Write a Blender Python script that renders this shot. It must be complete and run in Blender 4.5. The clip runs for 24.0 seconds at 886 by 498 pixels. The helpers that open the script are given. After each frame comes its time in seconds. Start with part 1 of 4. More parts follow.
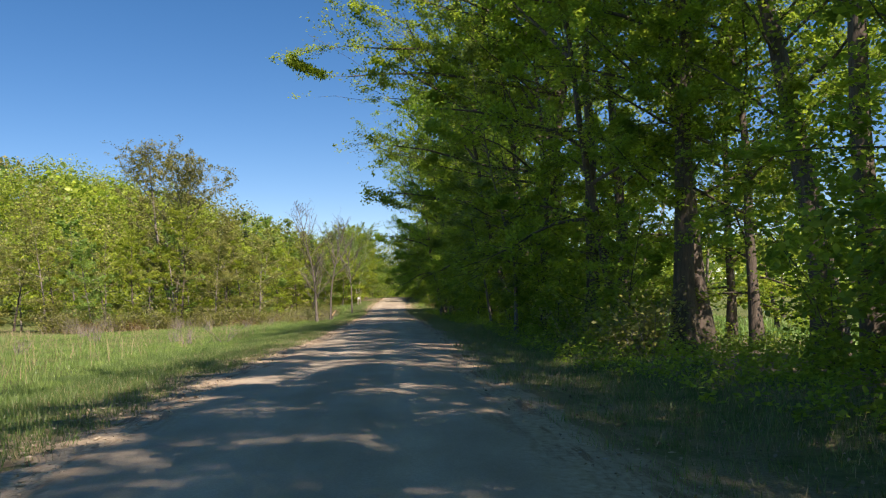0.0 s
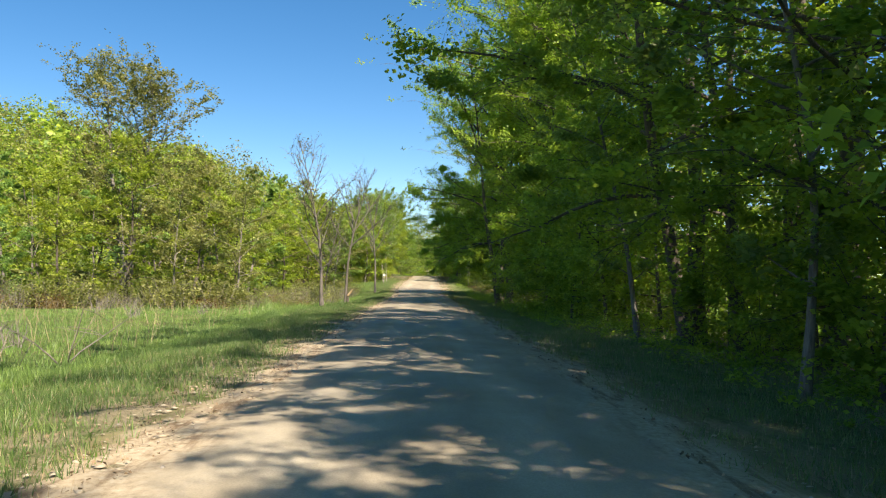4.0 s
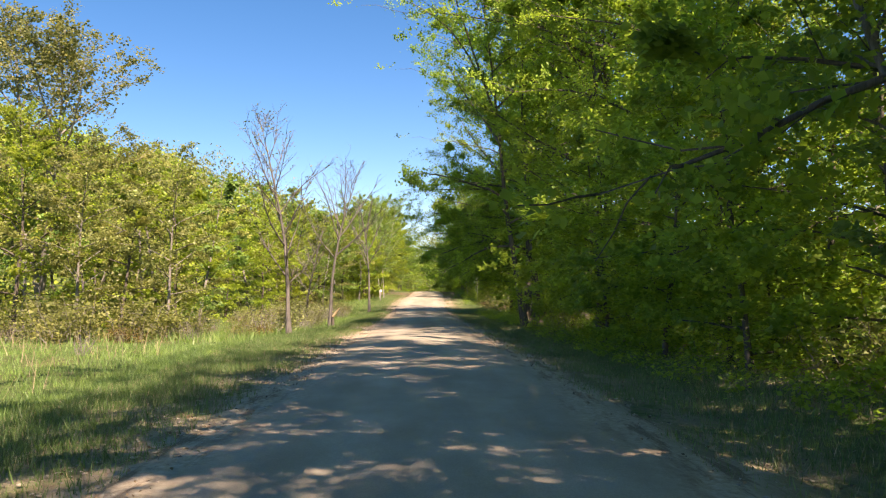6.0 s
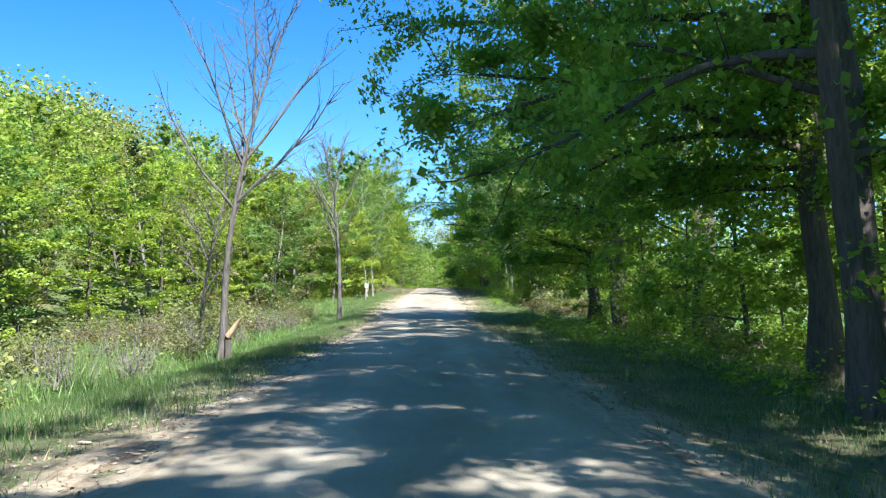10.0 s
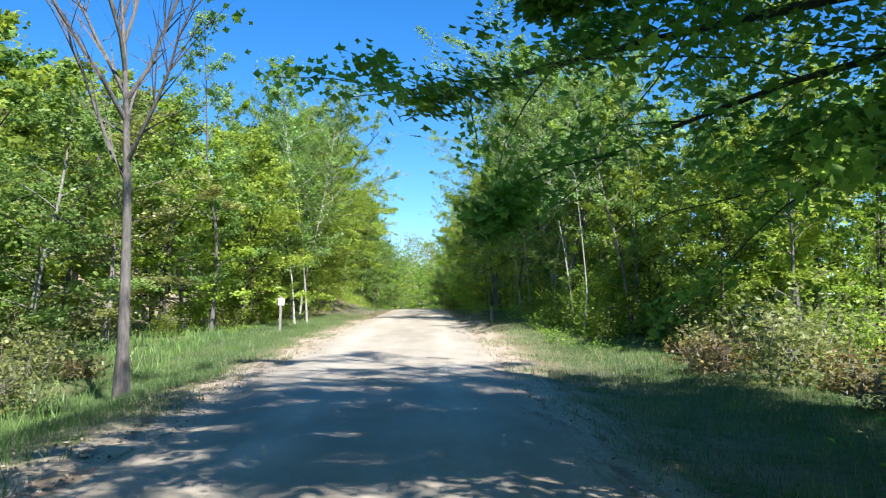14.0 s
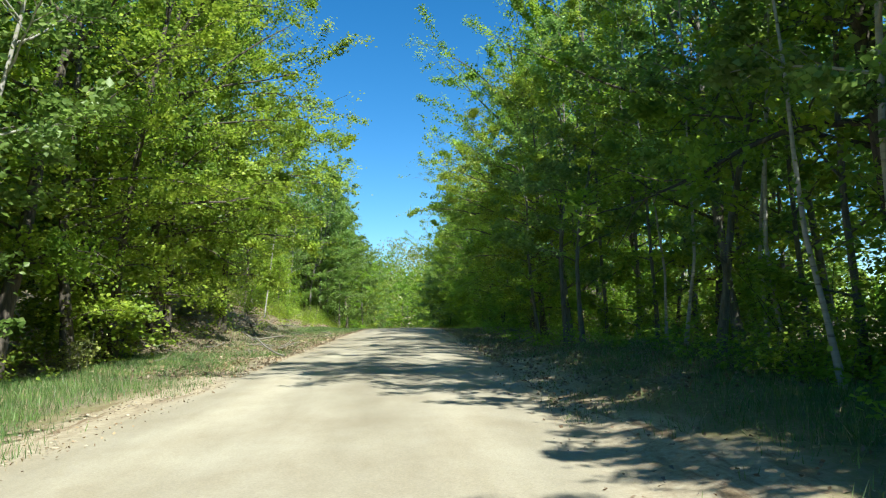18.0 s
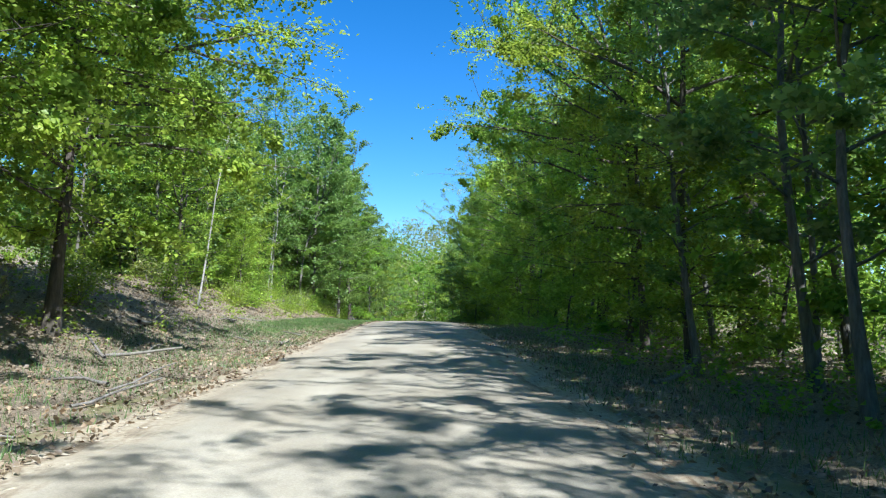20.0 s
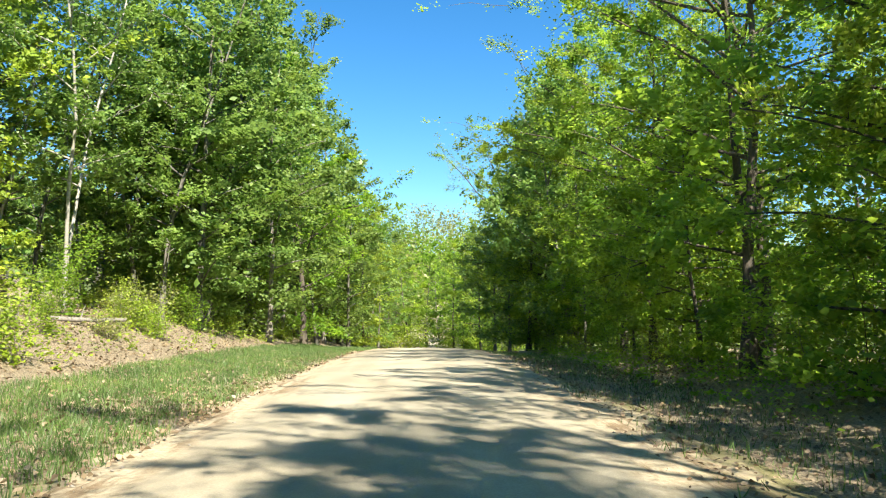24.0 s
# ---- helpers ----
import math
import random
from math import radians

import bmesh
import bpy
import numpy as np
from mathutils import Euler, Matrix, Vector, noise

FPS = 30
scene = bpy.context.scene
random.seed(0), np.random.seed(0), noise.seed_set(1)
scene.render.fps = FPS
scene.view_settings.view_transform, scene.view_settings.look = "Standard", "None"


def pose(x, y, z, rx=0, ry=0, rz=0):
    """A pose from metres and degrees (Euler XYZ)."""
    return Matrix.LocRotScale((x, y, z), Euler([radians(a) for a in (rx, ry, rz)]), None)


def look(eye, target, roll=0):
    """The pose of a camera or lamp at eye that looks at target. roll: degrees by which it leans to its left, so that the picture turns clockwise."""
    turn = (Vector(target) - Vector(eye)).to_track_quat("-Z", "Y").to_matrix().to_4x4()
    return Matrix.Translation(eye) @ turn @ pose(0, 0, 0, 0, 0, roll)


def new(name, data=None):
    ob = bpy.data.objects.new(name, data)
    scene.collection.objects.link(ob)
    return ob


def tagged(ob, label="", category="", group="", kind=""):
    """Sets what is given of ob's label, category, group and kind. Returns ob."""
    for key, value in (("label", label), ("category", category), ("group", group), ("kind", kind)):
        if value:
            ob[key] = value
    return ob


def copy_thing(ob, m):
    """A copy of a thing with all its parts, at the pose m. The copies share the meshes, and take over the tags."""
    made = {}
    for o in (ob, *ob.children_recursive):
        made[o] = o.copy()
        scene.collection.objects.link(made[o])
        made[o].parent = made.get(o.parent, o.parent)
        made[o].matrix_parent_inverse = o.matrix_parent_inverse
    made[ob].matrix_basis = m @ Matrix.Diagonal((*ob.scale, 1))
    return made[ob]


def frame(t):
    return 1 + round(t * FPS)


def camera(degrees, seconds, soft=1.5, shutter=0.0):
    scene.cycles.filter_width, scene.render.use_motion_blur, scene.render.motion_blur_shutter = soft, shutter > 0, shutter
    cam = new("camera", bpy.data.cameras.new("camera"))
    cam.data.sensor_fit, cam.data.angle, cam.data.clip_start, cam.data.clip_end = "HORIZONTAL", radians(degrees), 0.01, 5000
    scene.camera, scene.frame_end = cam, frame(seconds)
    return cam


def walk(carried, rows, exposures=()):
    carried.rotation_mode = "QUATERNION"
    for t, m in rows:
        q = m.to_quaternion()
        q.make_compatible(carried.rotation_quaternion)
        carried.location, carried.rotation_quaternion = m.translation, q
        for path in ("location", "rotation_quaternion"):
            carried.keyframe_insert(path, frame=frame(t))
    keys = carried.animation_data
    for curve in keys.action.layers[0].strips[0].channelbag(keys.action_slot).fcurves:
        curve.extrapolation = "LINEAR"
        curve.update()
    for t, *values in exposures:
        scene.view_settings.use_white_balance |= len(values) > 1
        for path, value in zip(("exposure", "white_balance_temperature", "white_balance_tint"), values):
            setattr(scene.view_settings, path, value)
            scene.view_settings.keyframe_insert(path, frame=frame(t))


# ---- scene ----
cam = camera(57.9, 24.0, soft=1.2)
PATH = [
    (0.0, 0.000, 0.000, 1.300, 93.70, 1.70, -3.40),
    (0.5, -0.209, 2.377, 1.300, 94.20, 2.40, -0.60),
    (1.0, -0.536, 4.762, 1.300, 94.00, 2.50, 1.90),
    (1.5, -0.746, 7.139, 1.418, 92.80, 1.50, 2.80),
    (2.0, -0.705, 9.737, 1.418, 92.20, 0.40, -0.20),
    (2.5, -0.664, 12.336, 1.300, 92.20, 0.00, -1.70),
    (4.5, -0.590, 23.207, 1.418, 92.30, -0.90, -1.30),
    (5.0, -0.521, 26.277, 1.418, 91.80, -0.50, -0.80),
    (5.5, -0.569, 29.353, 1.418, 92.20, 0.00, -0.90),
    (6.0, -0.610, 32.548, 1.418, 93.40, 0.20, -1.30),
    (6.5, -0.637, 35.978, 1.418, 93.90, 0.60, -1.80),
    (7.0, -0.546, 39.401, 1.300, 94.30, 0.60, -2.20),
    (7.5, -0.558, 43.066, 1.300, 94.20, 1.00, -2.60),
    (8.0, -0.570, 46.732, 1.300, 94.10, 1.20, -2.50),
    (8.5, -0.582, 50.398, 1.300, 94.00, 0.70, -2.50),
    (9.0, -0.587, 54.181, 1.300, 93.70, 0.50, -2.10),
    (9.5, -0.592, 57.964, 1.300, 93.30, 0.80, -1.00),
    (10.0, -0.583, 61.983, 1.300, 93.30, 0.40, -0.80),
    (10.5, -0.581, 65.884, 1.300, 94.00, -0.20, -0.90),
    (12.5, -0.337, 81.475, 1.418, 93.80, 1.00, -1.30),
    (13.0, -0.349, 85.140, 1.418, 94.90, 0.90, -1.30),
    (13.5, -0.383, 88.452, 1.418, 95.20, 0.70, -1.40),
    (14.0, -0.395, 92.118, 1.418, 94.90, 0.50, -1.90),
    (14.5, -0.297, 95.659, 1.536, 94.40, -0.30, -1.70),
    (15.0, -0.191, 99.317, 1.536, 94.10, -0.50, -2.00),
    (15.5, -0.196, 103.100, 1.654, 93.60, -0.40, -3.00),
    (16.0, -0.091, 106.759, 1.654, 93.20, 0.00, -3.10),
    (16.5, -0.096, 110.542, 1.772, 93.80, 0.30, -2.60),
    (17.0, 0.010, 114.200, 1.890, 94.70, 0.60, -2.70),
    (17.5, 0.005, 117.984, 2.008, 95.90, 1.30, -2.60),
    (19.5, 0.005, 132.984, 2.508, 95.00, 0.00, -4.00),
    (20.0, -0.032, 136.793, 2.672, 94.80, -0.50, -1.80),
    (20.5, -0.037, 140.569, 2.799, 95.10, -0.80, 0.30),
    (21.0, -0.079, 144.314, 2.923, 95.50, -0.80, 0.60),
    (21.5, -0.053, 148.057, 3.014, 96.10, -0.90, -0.50),
    (22.0, -0.058, 151.836, 3.107, 95.70, -0.90, -1.20),
    (22.5, -0.032, 155.576, 3.232, 94.40, -0.80, -0.60),
    (23.0, -0.016, 159.186, 3.311, 93.80, -0.30, -1.40),
    (23.5, 0.006, 162.862, 3.396, 94.00, -0.20, -1.60),
    (24.0, 0.030, 166.575, 3.450, 94.70, -0.40, -1.00),
]
EXPOSURE = [
    (0.0, 0.80, 7650, 27),
    (1.0, 0.68, 6800, 16),
    (2.0, 0.97, 6700, 10),
    (3.5, 1.15, 7250, 15),
    (5.0, 1.27, 8250, 21),
    (6.0, 1.46, 8300, 30),
    (7.0, 1.21, 7500, 26),
    (8.0, 1.15, 6400, 15),
    (9.0, 1.19, 6300, 10),
    (10.0, 1.56, 5850, 14),
    (11.5, 1.30, 6400, 11),
    (13.0, 1.16, 6000, 17),
    (14.0, 1.37, 5900, 17),
    (15.0, 1.58, 6800, 6),
    (16.0, 0.89, 6000, -2),
    (17.0, 1.22, 5950, 4),
    (18.5, 1.00, 6300, 2),
    (20.0, 1.13, 5450, 11),
    (21.0, 1.01, 5950, 10),
    (22.0, 1.25, 6700, 2),
    (23.0, 1.26, 6300, 2),
    (24.0, 1.62, 7000, 8),
]
walk(cam, [(t, pose(*r)) for t, *r in PATH], EXPOSURE)

# ---------------------------------------------------------------- light
SUN_EL, SUN_AZ = 48.0, 151.0      # degrees above the horizon; clockwise from the road's heading
world = bpy.data.worlds.new("sky")
scene.world = world
world.use_nodes = True
wn, wl = world.node_tree.nodes, world.node_tree.links
sky = wn.new("ShaderNodeTexSky")
sky.sky_type, sky.sun_disc = "NISHITA", False
sky.sun_elevation, sky.sun_rotation = radians(SUN_EL), radians(SUN_AZ)
sky.altitude = 1800
sky.air_density, sky.dust_density, sky.ozone_density = 1.0, 0.12, 2.5
blue = wn.new("ShaderNodeHueSaturation")
blue.inputs["Saturation"].default_value = 1.34
blue.inputs["Hue"].default_value = 0.498
wl.new(sky.outputs[0], blue.inputs["Color"])
wl.new(blue.outputs[0], wn["Background"].inputs[0])
wn["Background"].inputs[1].default_value = 0.086
lamp = bpy.data.lights.new("sun", "SUN")
lamp.energy, lamp.angle, lamp.color = 5.0, radians(0.53), (1.0, 0.95, 0.86)
sun = new("sun", lamp)
_az, _el = radians(SUN_AZ), radians(SUN_EL)
sun.matrix_world = look((60 * math.sin(_az), 60 * math.cos(_az), 60 * math.tan(_el)), (0, 0, 0))


# ---------------------------------------------------------------- materials
class Nodes:
    """A small wrapper to write node materials in few lines."""

    def __init__(self, name):
        self.mat = bpy.data.materials.new(name)
        self.mat.use_nodes = True
        self.n, self.l = self.mat.node_tree.nodes, self.mat.node_tree.links
        self.bsdf = self.n["Principled BSDF"]
        self.out = self.n["Material Output"]

    def add(self, kind, **inputs):
        node = self.n.new("ShaderNode" + kind)
        for key, value in inputs.items():
            self.put(node.inputs[key.replace("_", " ")], value)
        return node

    def put(self, socket, value):
        if isinstance(value, bpy.types.NodeSocket):
            self.l.new(value, socket)
        else:
            socket.default_value = value

    def coords(self, scale=(1, 1, 1)):
        m = self.add("Mapping", Vector=self.add("TexCoord").outputs["Object"])
        m.inputs["Scale"].default_value = scale
        return m.outputs[0]

    def noise(self, vec, scale, detail=4.0, rough=0.6):
        t = self.add("TexNoise", Vector=vec, Scale=scale, Detail=detail, Roughness=rough)
        return t.outputs[0]

    def ramp(self, fac, stops):
        r = self.add("ValToRGB", Fac=fac)
        e = r.color_ramp.elements
        while len(e) < len(stops):
            e.new(0.5)
        for el, (p, c) in zip(e, stops):
            el.position, el.color = p, (*c, 1)
        return r.outputs[0]

    def mix(self, fac, a, b, how="MIX"):
        m = self.n.new("ShaderNodeMix")
        m.data_type, m.blend_type = "RGBA", how
        self.put(m.inputs[0], fac), self.put(m.inputs[6], a), self.put(m.inputs[7], b)
        return m.outputs[2]

    def calc(self, op, a, b=0.0):
        m = self.n.new("ShaderNodeMath")
        m.operation = op
        self.put(m.inputs[0], a), self.put(m.inputs[1], b)
        return m.outputs[0]

    def bump(self, height, strength, dist):
        b = self.add("Bump", Height=height, Strength=strength, Distance=dist)
        self.put(self.bsdf.inputs["Normal"], b.outputs[0])
        return b.outputs[0]


def rgba(c):
    return (*c, 1.0)


def leaf_material(name, dark, mid, light, through_colour, share=0.42):
    """Thin leaves: a soft sheen on top, light that passes through, each leaf and each tree of its own tint."""
    k = Nodes(name)
    geo, info = k.add("NewGeometry"), k.add("ObjectInfo")
    tint = k.ramp(geo.outputs["Random Per Island"], [(0.0, dark), (0.5, mid), (1.0, light)])
    hsv = k.add("HueSaturation", Color=tint)
    k.put(hsv.inputs["Hue"], k.calc("ADD", 0.488, k.calc("MULTIPLY", info.outputs["Random"], 0.024)))
    k.put(hsv.inputs["Value"], k.calc("ADD", 0.8, k.calc("MULTIPLY", info.outputs["Random"], 0.4)))
    age = k.ramp(k.noise(k.coords(), 1.3, 2, 0.5), [(0.34, (0.70, 0.75, 0.78)), (0.52, (1, 1, 1)), (0.68, (1.32, 1.24, 1.1))])
    hsv = k.mix(1.0, hsv.outputs[0], age, "MULTIPLY")
    k.put(k.bsdf.inputs["Base Color"], hsv)
    k.bsdf.inputs["Roughness"].default_value = 0.42
    k.bsdf.inputs["Specular IOR Level"].default_value = 0.35
    tr = k.add("BsdfTranslucent")
    k.put(tr.inputs["Color"], k.mix(0.5, hsv, k.mix(1.0, rgba(through_colour), age, "MULTIPLY")))
    mx = k.add("MixShader")
    mx.inputs[0].default_value = share
    k.l.new(k.bsdf.outputs[0], mx.inputs[1]), k.l.new(tr.outputs[0], mx.inputs[2])
    k.l.new(mx.outputs[0], k.out.inputs[0])
    return k.mat


def bark_material(name, dark, light, scale=(9, 9, 1.6), strength=0.8):
    k = Nodes(name)
    v = k.coords(scale)
    a, b = k.noise(v, 2.2, 6, 0.7), k.noise(k.coords((1, 1, 0.5)), 1.4, 3)
    col = k.ramp(a, [(0.3, dark), (0.7, light)])
    moss = k.ramp(b, [(0.45, (1, 1, 1)), (0.75, (0.72, 0.78, 0.62))])
    k.put(k.bsdf.inputs["Base Color"], k.mix(1.0, col, moss, "MULTIPLY"))
    k.bsdf.inputs["Roughness"].default_value = 0.9
    k.bump(a, strength, 0.03)
    return k.mat


def birch_material():
    k = Nodes("birch_bark")
    v = k.coords((2.5, 2.5, 14))
    a = k.noise(v, 1.6, 3, 0.5)
    b = k.noise(k.coords((3, 3, 2)), 1.0, 5)
    col = k.ramp(a, [(0.30, (0.05, 0.045, 0.04)), (0.40, (0.30, 0.285, 0.25)), (0.8, (0.46, 0.44, 0.39))])
    k.put(k.bsdf.inputs["Base Color"], k.mix(k.calc("MULTIPLY", b, 0.5), col, rgba((0.36, 0.34, 0.28))))
    k.bsdf.inputs["Roughness"].default_value = 0.7
    k.bump(a, 0.4, 0.01)
    return k.mat


def gravel_material():
    """Packed pale gravel in the wheel tracks, turning to tan sand with litter and weeds towards the verge."""
    k = Nodes("packed_gravel")
    d = k.add("Attribute")
    d.attribute_name = "across"
    signed = d.outputs["Fac"]
    dist = k.calc("ABSOLUTE", signed)
    big = k.noise(k.coords((0.9, 0.12, 1)), 1.0, 4)
    patch = k.noise(k.coords((1, 0.6, 1)), 1.1, 5)
    streak = k.noise(k.coords((3.2, 0.45, 1)), 1.5, 5, 0.65)
    fine = k.noise(k.coords(), 55.0, 5, 0.75)
    coarse = k.noise(k.coords(), 14.0, 5, 0.7)
    stone = k.add("TexVoronoi", Vector=k.coords(), Scale=70.0)
    col = k.ramp(fine, [(0.25, (0.31, 0.282, 0.22)), (0.5, (0.375, 0.35, 0.28)), (0.8, (0.43, 0.405, 0.33))])
    worn = k.ramp(big, [(0.35, (0.86, 0.84, 0.80)), (0.65, (1.07, 1.05, 1.02))])
    stain = k.ramp(patch, [(0.35, (0.86, 0.83, 0.79)), (0.65, (1.05, 1.05, 1.05))])
    col = k.mix(1.0, k.mix(1.0, col, worn, "MULTIPLY"), stain, "MULTIPLY")
    peb = k.ramp(stone.outputs["Color"], [(0.2, (0.93, 0.925, 0.92)), (0.8, (1.04, 1.03, 1.02))])
    col = k.mix(1.0, col, peb, "MULTIPLY")
    track = k.add("MapRange")
    k.put(track.inputs[0], k.calc("ABSOLUTE", k.calc("SUBTRACT", k.calc("ADD", dist, k.calc("MULTIPLY", streak, 0.3)), 0.93)))
    track.inputs[1].default_value, track.inputs[2].default_value = 0.12, 0.42
    track.inputs[3].default_value, track.inputs[4].default_value = 1.06, 0.93
    tone = k.add("CombineXYZ", X=track.outputs[0], Y=track.outputs[0], Z=track.outputs[0])
    col = k.mix(1.0, col, tone.outputs[0], "MULTIPLY")
    sand = k.ramp(coarse, [(0.3, (0.216, 0.168, 0.108)), (0.5, (0.368, 0.308, 0.212)), (0.75, (0.480, 0.428, 0.328))])
    dead = k.ramp(fine, [(0.3, (0.07, 0.045, 0.026)), (0.55, (0.185, 0.125, 0.072)), (0.8, (0.34, 0.25, 0.155))])
    weed = k.ramp(coarse, [(0.3, (0.10, 0.09, 0.04)), (0.6, (0.20, 0.185, 0.09)), (0.8, (0.31, 0.275, 0.155))])

    def step(value, lo, hi):
        m = k.add("MapRange")
        k.put(m.inputs[0], value)
        m.inputs[1].default_value, m.inputs[2].default_value = lo, hi
        return m.outputs[0]

    edge = k.calc("ADD", dist, k.calc("MULTIPLY", k.calc("SUBTRACT", patch, 0.5), 1.5))
    col = k.mix(step(edge, 1.55, 2.1), col, sand)
    lit = k.calc("MULTIPLY", step(streak, 0.50, 0.60), step(edge, 1.65, 2.15))
    col = k.mix(k.calc("MULTIPLY", lit, 0.8), col, dead)
    fringe = k.calc("ADD", edge, k.calc("MULTIPLY", k.calc("SUBTRACT", coarse, 0.5), 1.6))
    col = k.mix(step(fringe, 2.45, 2.85), col, weed)
    k.put(k.bsdf.inputs["Base Color"], col)
    k.bsdf.inputs["Roughness"].default_value = 0.96
    k.bsdf.inputs["Specular IOR Level"].default_value = 0.2
    rough = k.calc("MULTIPLY", k.calc("ADD", streak, coarse), step(edge, 1.4, 2.2))
    h = k.calc("ADD", k.calc("MULTIPLY", stone.outputs["Distance"], -0.6), k.calc("ADD", fine, k.calc("ADD", k.calc("MULTIPLY", patch, 2.0), k.calc("MULTIPLY", rough, 5.0))))
    k.bump(h, 0.35, 0.007)
    return k.mat


def ground_material():
    """Grassy soil along the open stretch, giving way to leaf litter in the wood."""
    k = Nodes("grassy_ground")
    xyz = k.add("SeparateXYZ", Vector=k.add("TexCoord").outputs["Object"])
    patch = k.noise(k.coords(), 0.45, 5, 0.6)
    mid = k.noise(k.coords(), 5.0, 5, 0.7)
    fine = k.noise(k.coords(), 30.0, 4, 0.7)
    grass = k.ramp(mid, [(0.3, (0.05, 0.085, 0.026)), (0.55, (0.125, 0.175, 0.055)), (0.8, (0.22, 0.265, 0.11))])
    dry = k.ramp(fine, [(0.3, (0.13, 0.10, 0.05)), (0.7, (0.30, 0.25, 0.14))])
    litter = k.ramp(fine, [(0.28, (0.13, 0.095, 0.06)), (0.55, (0.36, 0.295, 0.205)), (0.8, (0.54, 0.47, 0.35))])
    meadow = k.mix(k.ramp(patch, [(0.5, (0, 0, 0)), (0.72, (0.65, 0.65, 0.65))]), grass, dry)
    side = k.add("MapRange")
    k.put(side.inputs[0], k.calc("ADD", k.calc("ABSOLUTE", k.calc("ADD", xyz.outputs[0], 0.7)), k.calc("MULTIPLY", mid, 1.6)))
    side.inputs[1].default_value, side.inputs[2].default_value = 5.6, 3.4
    bare = k.noise(k.coords((1, 0.6, 1)), 1.3, 5, 0.65)
    sand = k.ramp(fine, [(0.3, (0.24, 0.19, 0.12)), (0.7, (0.48, 0.41, 0.29))])
    bare = k.calc("MULTIPLY", side.outputs[0], k.ramp(bare, [(0.38, (0, 0, 0)), (0.55, (0.9, 0.9, 0.9))]))
    meadow = k.mix(bare, meadow, sand)
    m = k.add("MapRange")
    k.put(m.inputs[0], k.calc("ADD", xyz.outputs[1], k.calc("MULTIPLY", patch, 24.0)))
    m.inputs[1].default_value, m.inputs[2].default_value = 140, 152
    r = k.add("MapRange")
    k.put(r.inputs[0], k.calc("ADD", xyz.outputs[0], k.calc("MULTIPLY", patch, 3.0)))
    r.inputs[1].default_value, r.inputs[2].default_value = 5.4, 6.6
    far = k.add("MapRange")
    k.put(far.inputs[0], xyz.outputs[0])
    far.inputs[1].default_value, far.inputs[2].default_value = 13, 10
    row = k.add("MapRange")
    k.put(row.inputs[0], xyz.outputs[1])
    row.inputs[1].default_value, row.inputs[2].default_value = 100, 96
    right = k.calc("MULTIPLY", k.calc("MULTIPLY", r.outputs[0], far.outputs[0]), row.outputs[0])
    near = k.add("MapRange")
    k.put(near.inputs[0], k.calc("ABSOLUTE", xyz.outputs[0]))
    near.inputs[1].default_value, near.inputs[2].default_value = 34, 26
    end = k.add("MapRange")
    k.put(end.inputs[0], xyz.outputs[1])
    end.inputs[1].default_value, end.inputs[2].default_value = 232, 220
    wood = k.calc("MULTIPLY", k.calc("MULTIPLY", m.outputs[0], near.outputs[0]), end.outputs[0])
    k.put(k.bsdf.inputs["Base Color"], k.mix(k.calc("MAXIMUM", wood, right), meadow, litter))
    k.bsdf.inputs["Roughness"].default_value = 0.97
    k.bsdf.inputs["Specular IOR Level"].default_value = 0.15
    k.bump(k.calc("ADD", fine, k.calc("MULTIPLY", mid, 2.0)), 1.0, 0.06)
    return k.mat


def plain_material(name, dark, light, scale=8.0, rough=0.8, metal=0.0, strength=0.3):
    k = Nodes(name)
    a = k.noise(k.coords(), scale, 6, 0.7)
    k.put(k.bsdf.inputs["Base Color"], k.ramp(a, [(0.3, dark), (0.7, light)]))
    k.bsdf.inputs["Roughness"].default_value, k.bsdf.inputs["Metallic"].default_value = rough, metal
    k.bump(a, strength, 0.01)
    return k.mat


def blade_material(name, dark, mid, light):
    return leaf_material(name, dark, mid, light, (0.22, 0.34, 0.05), 0.3)


M_MAPLE = leaf_material("maple_leaves", (0.095, 0.178, 0.022), (0.172, 0.292, 0.038), (0.275, 0.405, 0.064), (0.48, 0.66, 0.07), 0.66)
M_FRESH = leaf_material("fresh_leaves", (0.16, 0.235, 0.028), (0.265, 0.372, 0.042), (0.375, 0.455, 0.07), (0.50, 0.65, 0.07), 0.45)
M_OLIVE = leaf_material("bronze_leaves", (0.145, 0.16, 0.045), (0.235, 0.26, 0.075), (0.325, 0.34, 0.12), (0.40, 0.44, 0.11), 0.42)
M_POPLAR = leaf_material("poplar_leaves", (0.10, 0.18, 0.04), (0.18, 0.295, 0.066), (0.27, 0.39, 0.115), (0.39, 0.58, 0.12), 0.45)
M_PINE = leaf_material("pine_needles", (0.018, 0.035, 0.014), (0.03, 0.055, 0.02), (0.05, 0.085, 0.03), (0.06, 0.10, 0.03), 0.2)
M_RUSTY = leaf_material("rusty_shrub_leaves", (0.13, 0.075, 0.03), (0.21, 0.14, 0.05), (0.24, 0.22, 0.07), (0.30, 0.22, 0.06))
M_BARK = bark_material("dark_bark", (0.045, 0.037, 0.03), (0.15, 0.125, 0.10))
M_GREY = bark_material("grey_bark", (0.11, 0.10, 0.09), (0.32, 0.29, 0.25))
M_DEAD = bark_material("dead_bark", (0.05, 0.044, 0.038), (0.20, 0.18, 0.155), (7, 7, 1.2))
M_PALE = bark_material("poplar_bark", (0.07, 0.065, 0.055), (0.22, 0.205, 0.175))
M_BIRCH = birch_material()
M_GRAVEL, M_GROUND = gravel_material(), ground_material()
